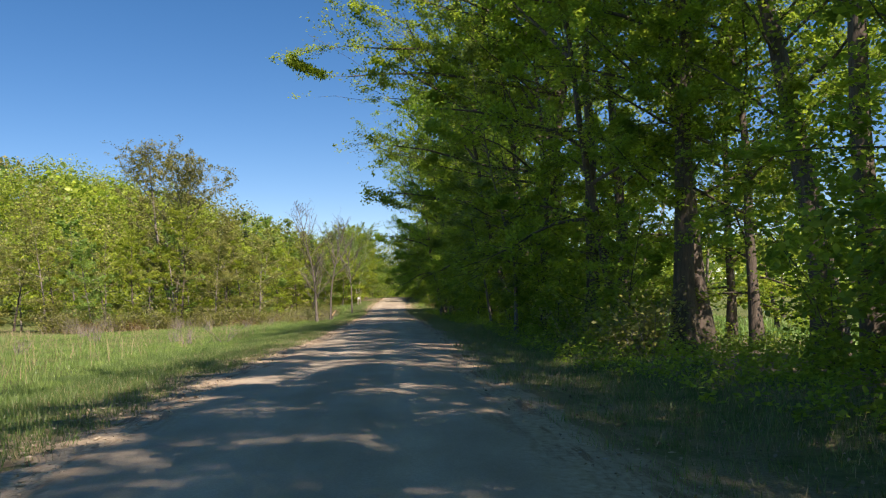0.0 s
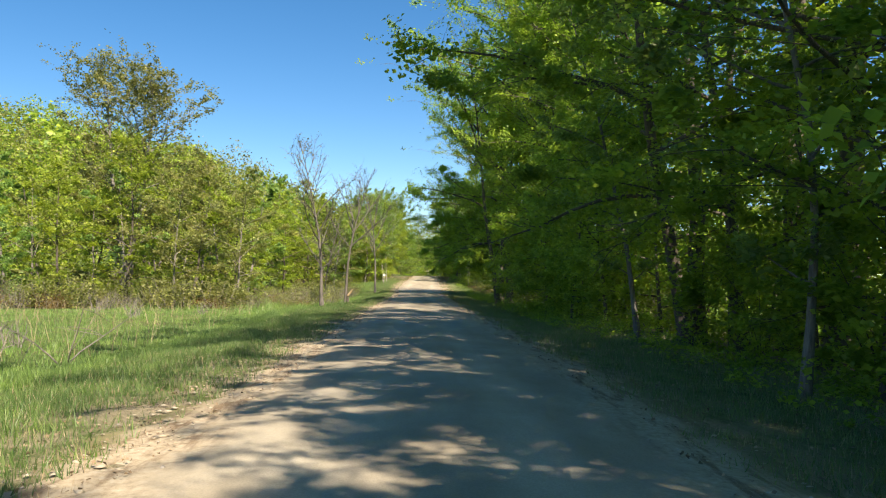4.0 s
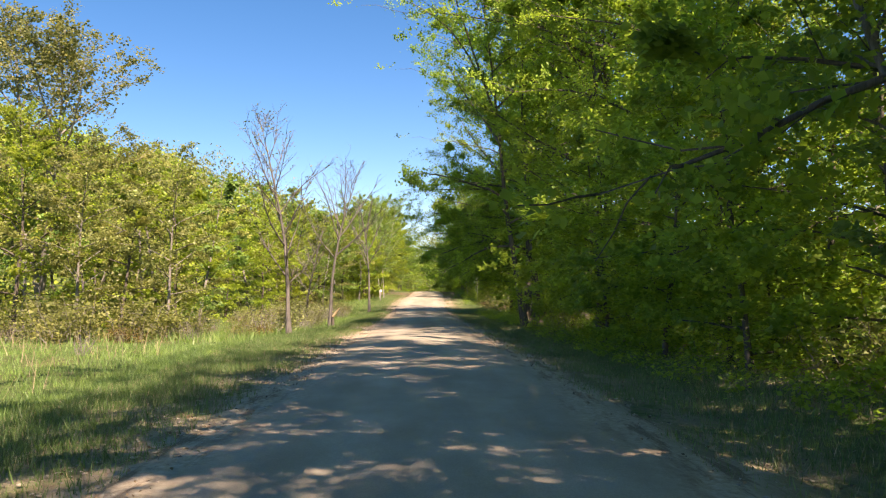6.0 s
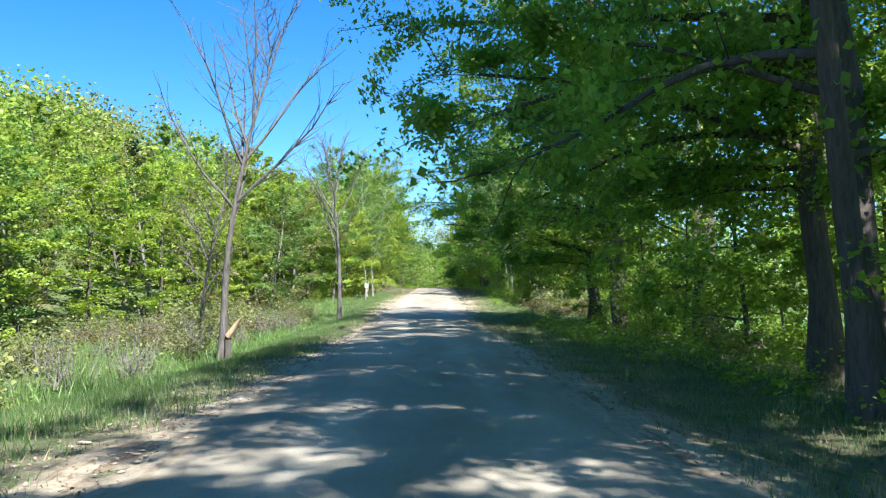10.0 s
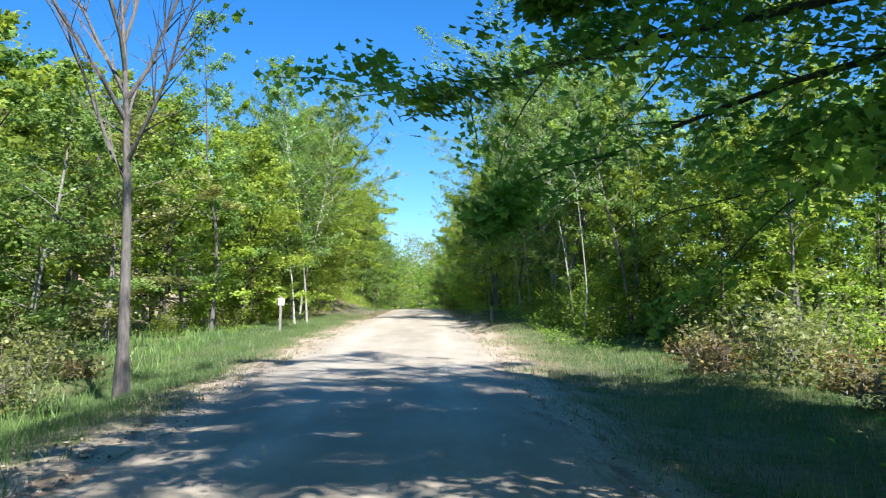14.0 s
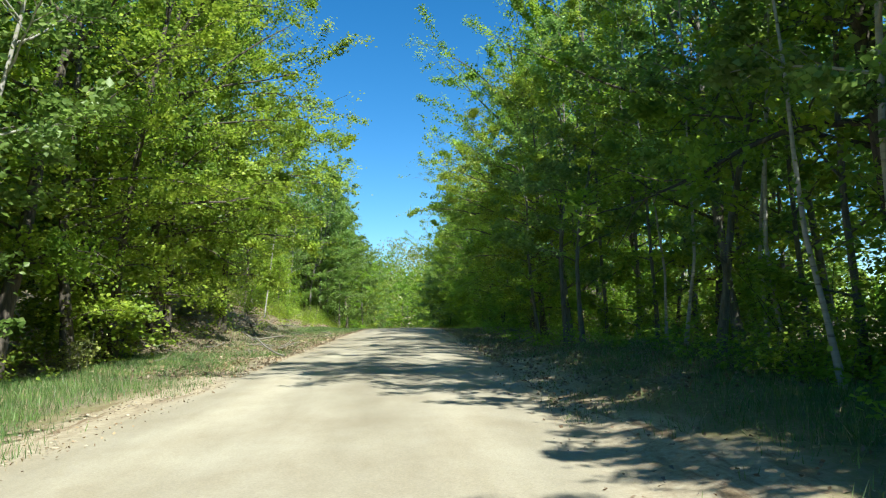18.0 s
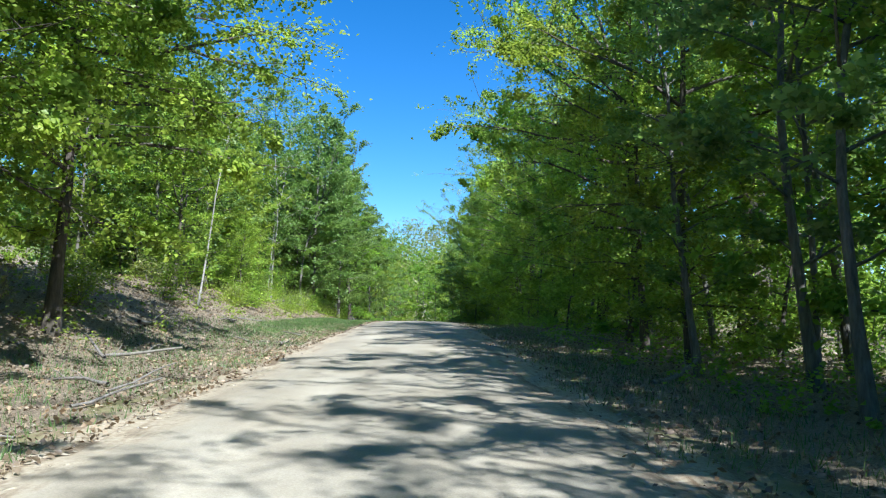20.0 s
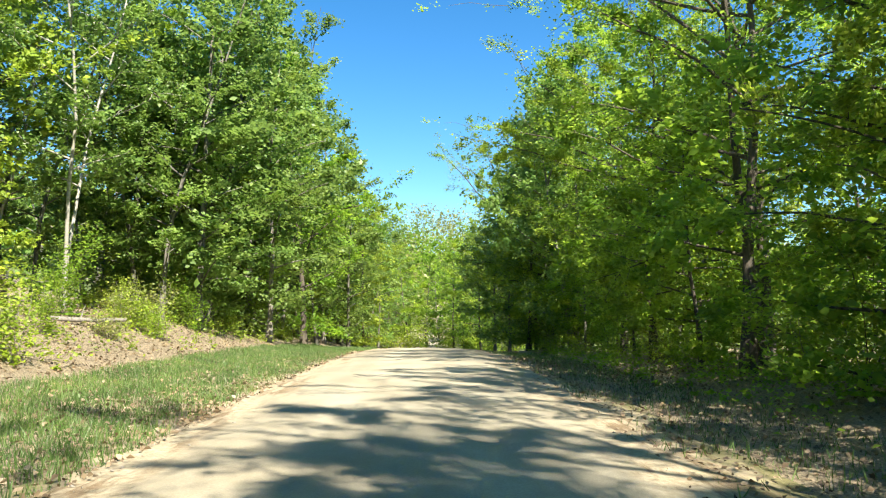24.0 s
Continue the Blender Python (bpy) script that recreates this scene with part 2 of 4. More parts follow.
M_GRASS = blade_material("grass_blades", (0.052, 0.105, 0.027), (0.112, 0.192, 0.052), (0.20, 0.275, 0.105))
M_MEADOW = blade_material("meadow_blades", (0.10, 0.19, 0.045), (0.17, 0.305, 0.075), (0.27, 0.39, 0.135))
M_STRAW = plain_material("dry_straw", (0.22, 0.17, 0.09), (0.45, 0.37, 0.23))
M_DEADLEAF = leaf_material("dead_leaves", (0.125, 0.09, 0.052), (0.265, 0.195, 0.122), (0.41, 0.325, 0.215), (0.25, 0.16, 0.08), 0.12)
M_STONE = plain_material("pale_stone", (0.22, 0.195, 0.16), (0.42, 0.385, 0.33), 12.0, 0.9)
M_CLOD = plain_material("sandy_clod", (0.30, 0.25, 0.17), (0.52, 0.46, 0.345), 9.0, 0.95, 0.0, 0.8)
M_SIGN = plain_material("painted_sign", (0.70, 0.70, 0.68), (0.80, 0.80, 0.78), 5.0, 0.5)
M_INK = plain_material("sign_print", (0.05, 0.05, 0.05), (0.09, 0.09, 0.09), 5.0, 0.6)
M_POST = plain_material("weathered_wood", (0.16, 0.14, 0.12), (0.36, 0.33, 0.29), 14.0, 0.9)
M_SPLIT = plain_material("split_wood", (0.42, 0.28, 0.15), (0.66, 0.50, 0.31), 18.0, 0.8)
M_STEEL = plain_material("zinc_steel", (0.35, 0.36, 0.37), (0.5, 0.5, 0.51), 20.0, 0.45, 0.8)


# ---------------------------------------------------------------- the lie of the land
def smooth(a, b, v):
    t = np.clip((np.asarray(v, float) - a) / (b - a), 0, 1)
    return t * t * (3 - 2 * t)


def grade(y):
    """Height of the road along its length: level, a gentle climb, a crest, then down."""
    return np.interp(y, [-60, 80, 90, 104, 114, 122, 132, 142, 152, 160, 168, 176, 184, 192, 205, 230, 300],
                     [0, 0, 0.03, 0.25, 0.53, 0.85, 1.22, 1.55, 1.83, 2.03, 2.18, 2.28, 2.30, 2.2, 1.8, 0.6, -2])


def middle(y):
    """The road's centre line."""
    return np.interp(y, [-60, 0, 15, 30, 60, 85, 107, 125, 145, 166, 200, 225, 260, 300],
                     [-0.5, -0.55, -0.9, -0.5, -0.75, -0.8, -1.0, -0.8, -0.45, -0.2, -0.1, 0.0, -1.0, -4.0])


def land(x, y):
    x, y = np.asarray(x, float), np.asarray(y, float)
    dx = x - middle(y)
    z = grade(y) + 0.05 * np.clip(1 - (dx / 2.3) ** 2, 0, 1)
    wood = smooth(138, 156, y)
    ditch = smooth(70, 84, y) * (1 - smooth(106, 118, y))
    z = z - (0.28 * (1 - smooth(106, 116, y)) + 0.45 * ditch) * smooth(-3.0, -6.5, dx) * (1 - wood)
    z = z + (1.7 - 0.5 * smooth(168, 186, y)) * smooth(-4.2, -9.5, dx) * wood
    z = z + (0.42 * smooth(112, 122, y) * (1 - smooth(136, 146, y)) - 0.12) * smooth(2.0, 4.2, dx) + 0.3 * smooth(4.5, 9, dx) * wood
    z = z - 0.5 * smooth(9, 20, dx) * (1 - wood)
    z = z + 26 * np.exp(-((x + 115) / 72) ** 2 - ((y - 220) / 90) ** 2) * smooth(-14, -70, x)
    z = z + (3.5 + 5.0 * (1 - smooth(152, 182, y))) * smooth(-13, -34, x) * smooth(92, 138, y) * (1 - smooth(220, 300, y))
    z = z + 20 * np.exp(-((x - 10) / 140) ** 2) * smooth(236, 362, y)
    bumps = 0.05 * np.sin(1.3 * x + 0.7 * y) * np.sin(0.9 * y - 0.5 * x) + 0.12 * np.sin(0.23 * x + 1) * np.sin(0.19 * y)
    return z + bumps * smooth(2.6, 6, np.abs(dx))


def mesh_of(name, verts, faces, material, flat=True):
    verts, faces = np.asarray(verts, np.float32), np.asarray(faces, np.int32)
    me = bpy.data.meshes.new(name)
    me.vertices.add(len(verts))
    me.vertices.foreach_set("co", verts.ravel())
    me.loops.add(faces.size)
    me.loops.foreach_set("vertex_index", faces.ravel())
    me.polygons.add(len(faces))
    me.polygons.foreach_set("loop_start", np.arange(len(faces), dtype=np.int32) * faces.shape[1])
    if not flat:
        me.polygons.foreach_set("use_smooth", np.ones(len(faces), bool))
    me.update(calc_edges=True)
    me.materials.append(material)
    return me


def sheet(us, vs, place):
    """Vertices and quads of a grid; place turns (u, v) arrays into x, y, z."""
    u, v = np.meshgrid(us, vs)
    x, y, z = place(u, v)
    n, m = len(us), len(vs)
    i = np.arange(n * m).reshape(m, n)
    f = np.stack([i[:-1, :-1], i[:-1, 1:], i[1:, 1:], i[1:, :-1]], -1).reshape(-1, 4)
    return np.stack([x, y, z], -1).reshape(-1, 3), f


xs = np.unique(np.concatenate([np.linspace(-2500, -120, 14), np.linspace(-120, -20, 26), np.arange(-20, 20, 0.5), np.linspace(20, 120, 21), np.linspace(120, 2500, 14)]))
ys = np.unique(np.concatenate([np.linspace(-2500, -40, 14), np.arange(-40, 270, 1.0), np.linspace(270, 500, 24), np.linspace(500, 2500, 12)]))
v, f = sheet(xs, ys, lambda u, w: (u, w, land(u, w)))
ground = tagged(new("ground", mesh_of("ground", v, f, M_GROUND, False)), "grassy ground with leaf litter under the trees", "ground", kind="structure")


def ragged(y, seed, size):
    return size * (np.sin(y * 0.9 + seed) * 0.4 + np.sin(y * 2.7 + 2.1 * seed) * 0.3 + np.sin(y * 6.1 + seed * 3.3) * 0.2 + np.sin(y * 0.31 + seed) * 0.5)


road_y = np.arange(-40, 262, 0.3)


def widen(y):
    """The road is wider where it starts to climb."""
    return 0.55 * smooth(97, 112, y) * (1 - smooth(134, 148, y))


def rim(w, side):
    """Distance of the gravel's edge from the centre line."""
    return 1.9 + widen(w) + (ragged(w, 1.0, 0.12) if side < 0 else ragged(w, 4.0, 0.15))


def across(ob):
    """Keeps each point's distance from the centre line, for the material."""
    co = np.empty(len(ob.data.vertices) * 3, np.float32)
    ob.data.vertices.foreach_get("co", co)
    co = co.reshape(-1, 3)
    at = ob.data.attributes.new("across", "FLOAT", "POINT")
    away = co[:, 0] - middle(co[:, 1])
    at.data.foreach_set("value", (np.sign(away) * np.maximum(np.abs(away) - widen(co[:, 1]), 0)).astype(np.float32))
    return ob


def road_place(u, w):
    d = np.where(u < 0, u * rim(w, -1), u * rim(w, 1))
    rut = -0.018 * (np.exp(-((np.abs(d) - 0.78) / 0.25) ** 2))
    x = middle(w) + d
    return x, w, land(x, w) + 0.04 - 0.02 * np.abs(u) ** 6 + rut


v, f = sheet(np.linspace(-1, 1, 25), road_y, road_place)
road = tagged(across(new("road", mesh_of("road", v, f, M_GRAVEL, False))), "pale packed gravel road, dusty and lightly rutted", "road", kind="structure")


def shoulder(side, wide, seed):
    def place(u, w):
        d = rim(w, side) + (wide + 0.5 * widen(w) + ragged(w, seed, 0.30)) * u
        x = middle(w) + side * d
        lumps = 0.022 * np.sin(w * 3.1 + 5 * np.sin(w * 0.7)) * np.sin(d * 7 + w * 0.4) + 0.015 * np.sin(w * 8.3 + d * 11)
        return x, w, land(x, w) + 0.02 - 0.05 * u ** 4 + lumps * np.minimum(u * 3, 1) * (1 - u * 0.5) * (1.0 if side < 0 else 0.5)
    us = np.linspace(0, 1, 13) if side > 0 else np.linspace(1, 0, 13)
    vv, ff = sheet(us, road_y, place)
    return tagged(across(new("road_shoulder", mesh_of("road_shoulder", vv, ff, M_GRAVEL, False))),
                  "sandy road shoulder strewn with dead leaves and twigs", "shoulder", kind="structure")


shoulder(-1, 1.15, 2.0)
shoulder(1, 1.25, 5.0)


# ---------------------------------------------------------------- trees
def tube(points, radii, sides):
    """Vertices and quads of a tapered, bending tube."""
    p, r = np.asarray(points, float), np.asarray(radii, float)
    d = np.gradient(p, axis=0)
    d /= np.linalg.norm(d, axis=1, keepdims=True) + 1e-9
    ref = np.where(np.abs(d[:, 2:3]) > 0.9, np.array([[1.0, 0, 0]]), np.array([[0, 0, 1.0]]))
    a = np.cross(d, ref)
    a /= np.linalg.norm(a, axis=1, keepdims=True) + 1e-9
    b = np.cross(d, a)
    t = np.linspace(0, 2 * np.pi, sides, endpoint=False)
    ring = a[:, None] * np.cos(t)[None, :, None] + b[:, None] * np.sin(t)[None, :, None]
    vv = (p[:, None] + ring * r[:, None, None]).reshape(-1, 3)
    i = np.arange(len(p) * sides).reshape(len(p), sides)
    j = np.roll(i, -1, 1)
    ff = np.stack([i[:-1], j[:-1], j[1:], i[1:]], -1).reshape(-1, 4)
    return vv, ff


def join(pieces):
    vs, fs, n = [], [], 0
    for a, b in pieces:
        vs.append(a), fs.append(b + n)
        n += len(a)
    return np.concatenate(vs), np.concatenate(fs)


def weld(stem, others, rings, sides):
    """One connected piece: each branch grows out of the stem at the ring given."""
    vs, fs, n = [stem[0]], [stem[1]], len(stem[0])
    for (a, b), k in zip(others, rings):
        fs += [b + n, np.array([[k * sides, k * sides + 1, n + 1, n]])]
        vs.append(a)
        n += len(a)
    return np.concatenate(vs), np.concatenate(fs)


def bend(rng, start, way, length, steps, droop=0.0, wobble=0.08):
    """A curving line from start; droop bends it towards the ground (or up, if negative)."""
    p, d = [np.array(start, float)], np.array(way, float)
    for _ in range(steps):
        d = d + rng.normal(0, wobble, 3) + np.array([0, 0, -droop / steps])
        d /= np.linalg.norm(d)
        p.append(p[-1] + d * length / steps)
    return np.array(p)


def leaves(rng, where, size, tilt=0.55, lobed=False, lay=None):
    """Small folded leaves at the given places; lobed ones have three points; lay tilts the leaves of a spray together."""
    n = len(where)
    up = rng.normal(0, tilt, (n, 3)) + np.array([0, 0, 1.0]) + (0 if lay is None else lay)
    up /= np.linalg.norm(up, axis=1, keepdims=True)
    a = rng.uniform(0, 2 * np.pi, n)
    ref = np.stack([np.cos(a), np.sin(a), -0.25 * np.ones(n)], 1)
    along = ref - up * np.sum(ref * up, 1, keepdims=True)
    along /= np.linalg.norm(along, axis=1, keepdims=True) + 1e-9
    side = np.cross(up, along)
    s = (size * rng.uniform(0.6, 1.35, n))[:, None]
    fold = s * rng.uniform(0.05, 0.22, n)[:, None] * up
    if lobed:
        base, tip = where - along * s * 0.45, where + along * s * 0.6
        l1, r1 = where + side * s * 0.55 + along * s * 0.12 + fold, where - side * s * 0.55 + along * s * 0.12 + fold
        l2, r2 = where + side * s * 0.2 + along * s * 0.2, where - side * s * 0.2 + along * s * 0.2
        vv = np.stack([base, l1, l2, tip, r2, r1], 1).reshape(-1, 3)
        i = np.arange(n)[:, None] * 6
        ff = np.concatenate([i + [0, 2, 1], i + [0, 3, 2], i + [0, 4, 3], i + [0, 5, 4]], 1).reshape(-1, 3)
        return vv, ff
    base, tip = where - along * s * 0.5, where + along * s * 0.55
    l1, r1 = where + side * s * 0.38 + fold, where - side * s * 0.38 + fold
    vv = np.stack([base, l1, tip, r1], 1).reshape(-1, 3)
    i = np.arange(n)[:, None] * 4
    return vv, np.concatenate([i + [0, 2, 1], i + [0, 3, 2]], 1).reshape(-1, 3)


def part(name, mesh, parent, label=""):
    ob = new(name, mesh)
    ob.parent = parent
    return tagged(ob, label) if label else ob


def build_tree(name, seed, height, girth, spread, first, n_limbs, n_leaves, size, leaf, bark,
               label, flat=0.16, rise=(0.15, 0.9), droop=0.2, stems=1, lobed=False, split=False, reach=(), side=0.0, fine=True, sprays=2, wob=0.05, group="trees beside the road", peak=0.45, twigs=7, lean=0.0, core=0.18, clump=1.45, brush=False):
    """A broadleaved tree at the origin: trunk, limbs and a crown of single leaves in loose sprays."""
    rng = np.random.default_rng(seed)
    trunk, limbs, anchor, lines = [], [], [], []
    for s in range(stems):
        ang = rng.uniform(0, 2 * np.pi)
        way = np.array([math.cos(ang), math.sin(ang), 0]) * (0.0 if stems == 1 else 0.28) + np.array([0, lean, 1.0])
        h = height * (1 if s == 0 else rng.uniform(0.75, 0.95))
        line = bend(rng, (rng.normal(0, 0.12) * (stems > 1), rng.normal(0, 0.12) * (stems > 1), -0.25), way / np.linalg.norm(way), h, 9, -0.12, wob)
        rad = girth * (1 - 0.92 * np.linspace(0, 1, 10) ** 0.85) * (1 if s == 0 else 0.75)
        rad[0] *= 1.45
        trunk.append(tube(line, rad, 9 if fine else 6))
        count = max(3, n_limbs // stems)
        for i in range(count + len(reach)):
            far = reach[i - count] if i >= count else None
            q = far[0] / height if far else first + (0.97 - first) * (i + rng.uniform(0.1, 0.9)) / count
            k = q * 9
            j = min(int(k), 8)
            start = line[j] + (line[j + 1] - line[j]) * (k - j)
            u = (q - first) / (1 - first)
            wide = spread * (0.45 + 0.55 * u / peak if u < peak else 1 - 0.82 * ((u - peak) / (1 - peak)) ** 1.3) * rng.uniform(0.75, 1.1)
            ang = i * 2.4 + rng.uniform(-0.5, 0.5)
            wide *= 1 - side * math.cos(ang)
            el = rise[0] + (rise[1] - rise[0]) * u + rng.normal(0, 0.1)
            wide = min(wide, 1.7 + 0.8 * start[2])
            if far:
                ang, wide, el = radians(far[1]), far[2], far[3]
            way = np.array([math.cos(ang) * math.cos(el), math.sin(ang) * math.cos(el), math.sin(el)])
            limb = bend(rng, start, way, wide, 6, droop, 0.09)
            lines.append(limb)
            r0 = min(girth * 0.42, 0.012 + 0.0095 * wide) * (1.1 - 0.5 * u)
            shown = 7 if n_leaves < 1000 else 6 if fine else 5
            limbs.append((s, j, tube(limb[:shown], (r0 * (1 - 0.85 * np.linspace(0, 1, 7)))[:shown], 5 if fine else 3), [], []))
            for w in range(twigs):
                f0 = 0.22 + 0.78 * (w + rng.uniform(0, 1)) / twigs
                m = min(int(f0 * 6), 5)
                st = limb[m] + (limb[m + 1] - limb[m]) * (f0 * 6 - m)
                d = limb[m + 1] - limb[m]
                d = d / np.linalg.norm(d)
                sd = np.cross(d, (0, 0, 1.0))
                sd = sd / (np.linalg.norm(sd) + 1e-6) * (1 if w % 2 else -1)
                wy = d * 0.7 + sd * rng.uniform(0.5, 1.1) + np.array([0, 0, rng.normal(0.05, 0.25)])
                ln = wide * rng.uniform(0.22, 0.42) * (1.15 - 0.5 * f0)
                tw = bend(rng, st, wy / np.linalg.norm(wy), ln, 3, droop * 0.6, 0.12)
                if fine:
                    limbs[-1][3].append(tube(tw, 0.010 * (1 - 0.6 * np.linspace(0, 1, 4)) + 0.002, 3))
                    limbs[-1][4].append(min(m, shown - 1))
                anchor.append((tw, ln))
                for g in range(sprays):
                    st = tw[rng.integers(1, 4)]
                    wy = (tw[-1] - tw[0]) / (ln + 1e-6) * 0.6 + rng.normal(0, 0.55, 3) * np.array([1, 1, 0.45])
                    anchor.append((bend(rng, st, wy / (np.linalg.norm(wy) + 1e-6), ln * rng.uniform(0.35, 0.65), 2, droop * 0.8, 0.1), ln * 0.5))
                    if brush:
                        limbs[-1][3].append(tube(anchor[-1][0], (0.006, 0.004, 0.002), 3))
                        limbs[-1][4].append(m)
            anchor.append((limb[3:], wide * 0.25))
    root = new(name)
    root.empty_display_size = 0.3
    grown = [(a, b, weld(c, d, e, 5 if fine else 3)) for a, b, c, d, e in limbs]
    sides = 9 if fine else 6
    if not split:
        trunk = [weld(t, [g[2] for g in grown if g[0] == a], [g[1] for g in grown if g[0] == a], sides) for a, t in enumerate(trunk)]
    part("trunk", mesh_of("trunk", *weld(trunk[0], trunk[1:], [0] * len(trunk), sides), bark, False), root)
    if split:
        for g in grown:
            part("limb", mesh_of("limb", *g[2], bark, False), root)
    if n_leaves:
        weight = np.array([l for _, l in anchor]) * rng.lognormal(0, clump, len(anchor))
        pick = rng.choice(len(anchor), n_leaves, p=weight / weight.sum())
        pos = np.empty((n_leaves, 3))
        f0 = np.where(rng.uniform(0, 1, n_leaves) < 0.5, np.clip(1 - np.abs(rng.normal(0, 0.22, n_leaves)), 0, 1), rng.uniform(0, 1, n_leaves))
        for a in range(len(anchor)):
            sel = np.nonzero(pick == a)[0]
            line = anchor[a][0]
            k = f0[sel] * (len(line) - 1) * 0.9999
            m = k.astype(int)
            pos[sel] = line[m] + (line[m + 1] - line[m]) * (k - m)[:, None]
        blur = 0.06 + 0.009 * spread
        pos += rng.normal(0, 1, (n_leaves, 3)) * np.array([blur, blur, min(flat, blur * 0.75)])
        pos[:, 2] = np.maximum(pos[:, 2], 0.25)
        turned = rng.normal(0, 0.55, (len(anchor), 3))[pick]
        outer = leaves(rng, pos, size, 0.35, lobed, turned)
        if core:
            inner = []
            for _ in range(int(n_leaves * core)):
                line = lines[rng.integers(0, len(lines))]
                k = rng.uniform(0.2, 4.6)
                inner.append(line[int(k)] + (line[int(k) + 1] - line[int(k)]) * (k % 1))
            inner = np.array(inner) + rng.normal(0, 1, (len(inner), 3)) * [0.42, 0.42, 0.26]
            inner[:, 2] = np.maximum(inner[:, 2], 0.4)
            outer = join([outer, leaves(rng, inner, size * 1.25, 0.7)])
        part("crown", mesh_of("crown", *outer, leaf), root)
    return tagged(root, label, "tree", group)


def build_shrub(name, seed, height, width, n_leaves, size, leaf, bark, label, stems=9):
    rng = np.random.default_rng(seed)
    sticks, pos = [], []
    for i in range(stems):
        ang = rng.uniform(0, 2 * np.pi)
        way = np.array([math.cos(ang) * rng.uniform(0.1, 0.8), math.sin(ang) * rng.uniform(0.1, 0.8), 1.0])
        line = bend(rng, (rng.normal(0, 0.15) * width, rng.normal(0, 0.15) * width, -0.1), way / np.linalg.norm(way), height * rng.uniform(0.65, 1.15), 4, 0.25, 0.15)
        main, twigs, rings = tube(line, 0.018 * (1 - 0.8 * np.linspace(0, 1, 5)), 3), [], []
        pos.append(line)
        for b in range(2):
            m = rng.integers(1, 4)
            tw = bend(rng, line[m], rng.normal(0, 0.6, 3) + [0, 0, 0.5], height * 0.35, 3, 0.2, 0.2)
            twigs.append(tube(tw, 0.007 * (1 - 0.6 * np.linspace(0, 1, 4)), 3))
            rings.append(m)
            pos.append(tw)
        sticks.append(weld(main, twigs, rings, 3))
    root = new(name)
    root.empty_display_size = 0.2
    part("stem", mesh_of("stem", *weld(sticks[0], sticks[1:], [0] * len(sticks), 3), bark, False), root)
    if n_leaves:
        allp = np.concatenate([p[1:] for p in pos])
        at = allp[rng.integers(0, len(allp), n_leaves)] + rng.normal(0, 1, (n_leaves, 3)) * [0.16 * width, 0.16 * width, 0.11 * height]
        at[:, 2] = np.maximum(at[:, 2], 0.06)
        part("foliage", mesh_of("foliage", *leaves(rng, at, size), leaf), root)
    return tagged(root, label, "shrub", "shrubs at the wood's edge")


def build_pine(name, seed, height, spread, n, label):
    rng = np.random.default_rng(seed)
    line = bend(rng, (0, 0, -0.2), (0, 0, 1.0), height, 8, 0, 0.02)
    limbs, pos = [], []
    for i in range(46):
        q = 0.12 + 0.86 * i / 46
        k = q * 8
        j = min(int(k), 7)
        st = line[j] + (line[j + 1] - line[j]) * (k - j)
        ang, ln = i * 2.4 + rng.normal(0, 0.2), spread * (1.05 - q) * rng.uniform(0.7, 1.1)
        limb = bend(rng, st, (math.cos(ang), math.sin(ang), 0.15), ln, 4, 0.1, 0.06)
        limbs.append(tube(limb, 0.035 * (1 - 0.8 * np.linspace(0, 1, 5)), 4))
        f0 = rng.uniform(0.15, 1, int(n / 46 * (0.4 + ln / spread))) * 3.999
        m = f0.astype(int)
        p = limb[m] + (limb[m + 1] - limb[m]) * (f0 - m)[:, None]
        pos.append(p + rng.normal(0, 1, p.shape) * [0.22, 0.22, 0.1])
    root = new(name)
    part("trunk", mesh_of("trunk", *join([tube(line, 0.16 * (1 - 0.9 * np.linspace(0, 1, 9)), 8)] + limbs), M_BARK, False), root)
    part("crown", mesh_of("crown", *leaves(rng, np.concatenate(pos), 0.24, 0.9), M_PINE), root)
    return tagged(root, label, "tree", "trees beside the road")


planted = {}


def plant(tree, x, y, scale=1.0, turn=None, tall=1.0, sink=0.0):
    """Notes a place for a tree; the trees are set out at the end."""
    n = planted.setdefault(tree.name, (tree, []))[1]
    turn = (x * 77.7 + y * 133.1) % 360 if turn is None else turn
    n.append(pose(x, y, float(land(x, y)) - sink, 0, 0, turn) @ Matrix.Diagonal((scale, scale, scale * tall, 1)))


# near kinds
big_maple = build_tree("maple", 3, 14.5, 0.32, 7.6, 0.22, 26, 84000, 0.095, M_MAPLE, M_BARK, "big old maple with dark bark and fresh green leaves", rise=(0.15, 1.0), droop=0.22, twigs=11, peak=0.3, split=True, sprays=3, lobed=True, core=0.4, side=0.25,
                       reach=((4.0, 176, 8.4, 0.24), (4.8, 152, 8.6, 0.2), (5.4, 200, 9.0, 0.2), (6.2, 178, 9.2, 0.2), (6.8, 222, 8.6, 0.25), (7.4, 190, 8.8, 0.25), (8.2, 160, 8.4, 0.3), (3.4, 134, 5.6, 0.14), (4.3, 146, 6.8, 0.12), (5.8, 138, 7.2, 0.18)))
giant_maple = build_tree("maple", 4, 19.0, 0.30, 7.6, 0.10, 34, 44000, 0.112, M_MAPLE, M_BARK, "very tall maple whose crown leans out over the road", rise=(0.05, 0.9), droop=0.15, twigs=9, peak=0.5, side=0.2, split=True, lobed=True,
                         reach=((7.0, 178, 8.8, 0.25), (8.5, 196, 9.6, 0.3), (9.5, 165, 10.2, 0.3), (10.5, 184, 11.4, 0.28), (11.5, 172, 11.8, 0.3), (12.5, 200, 11.2, 0.35)))
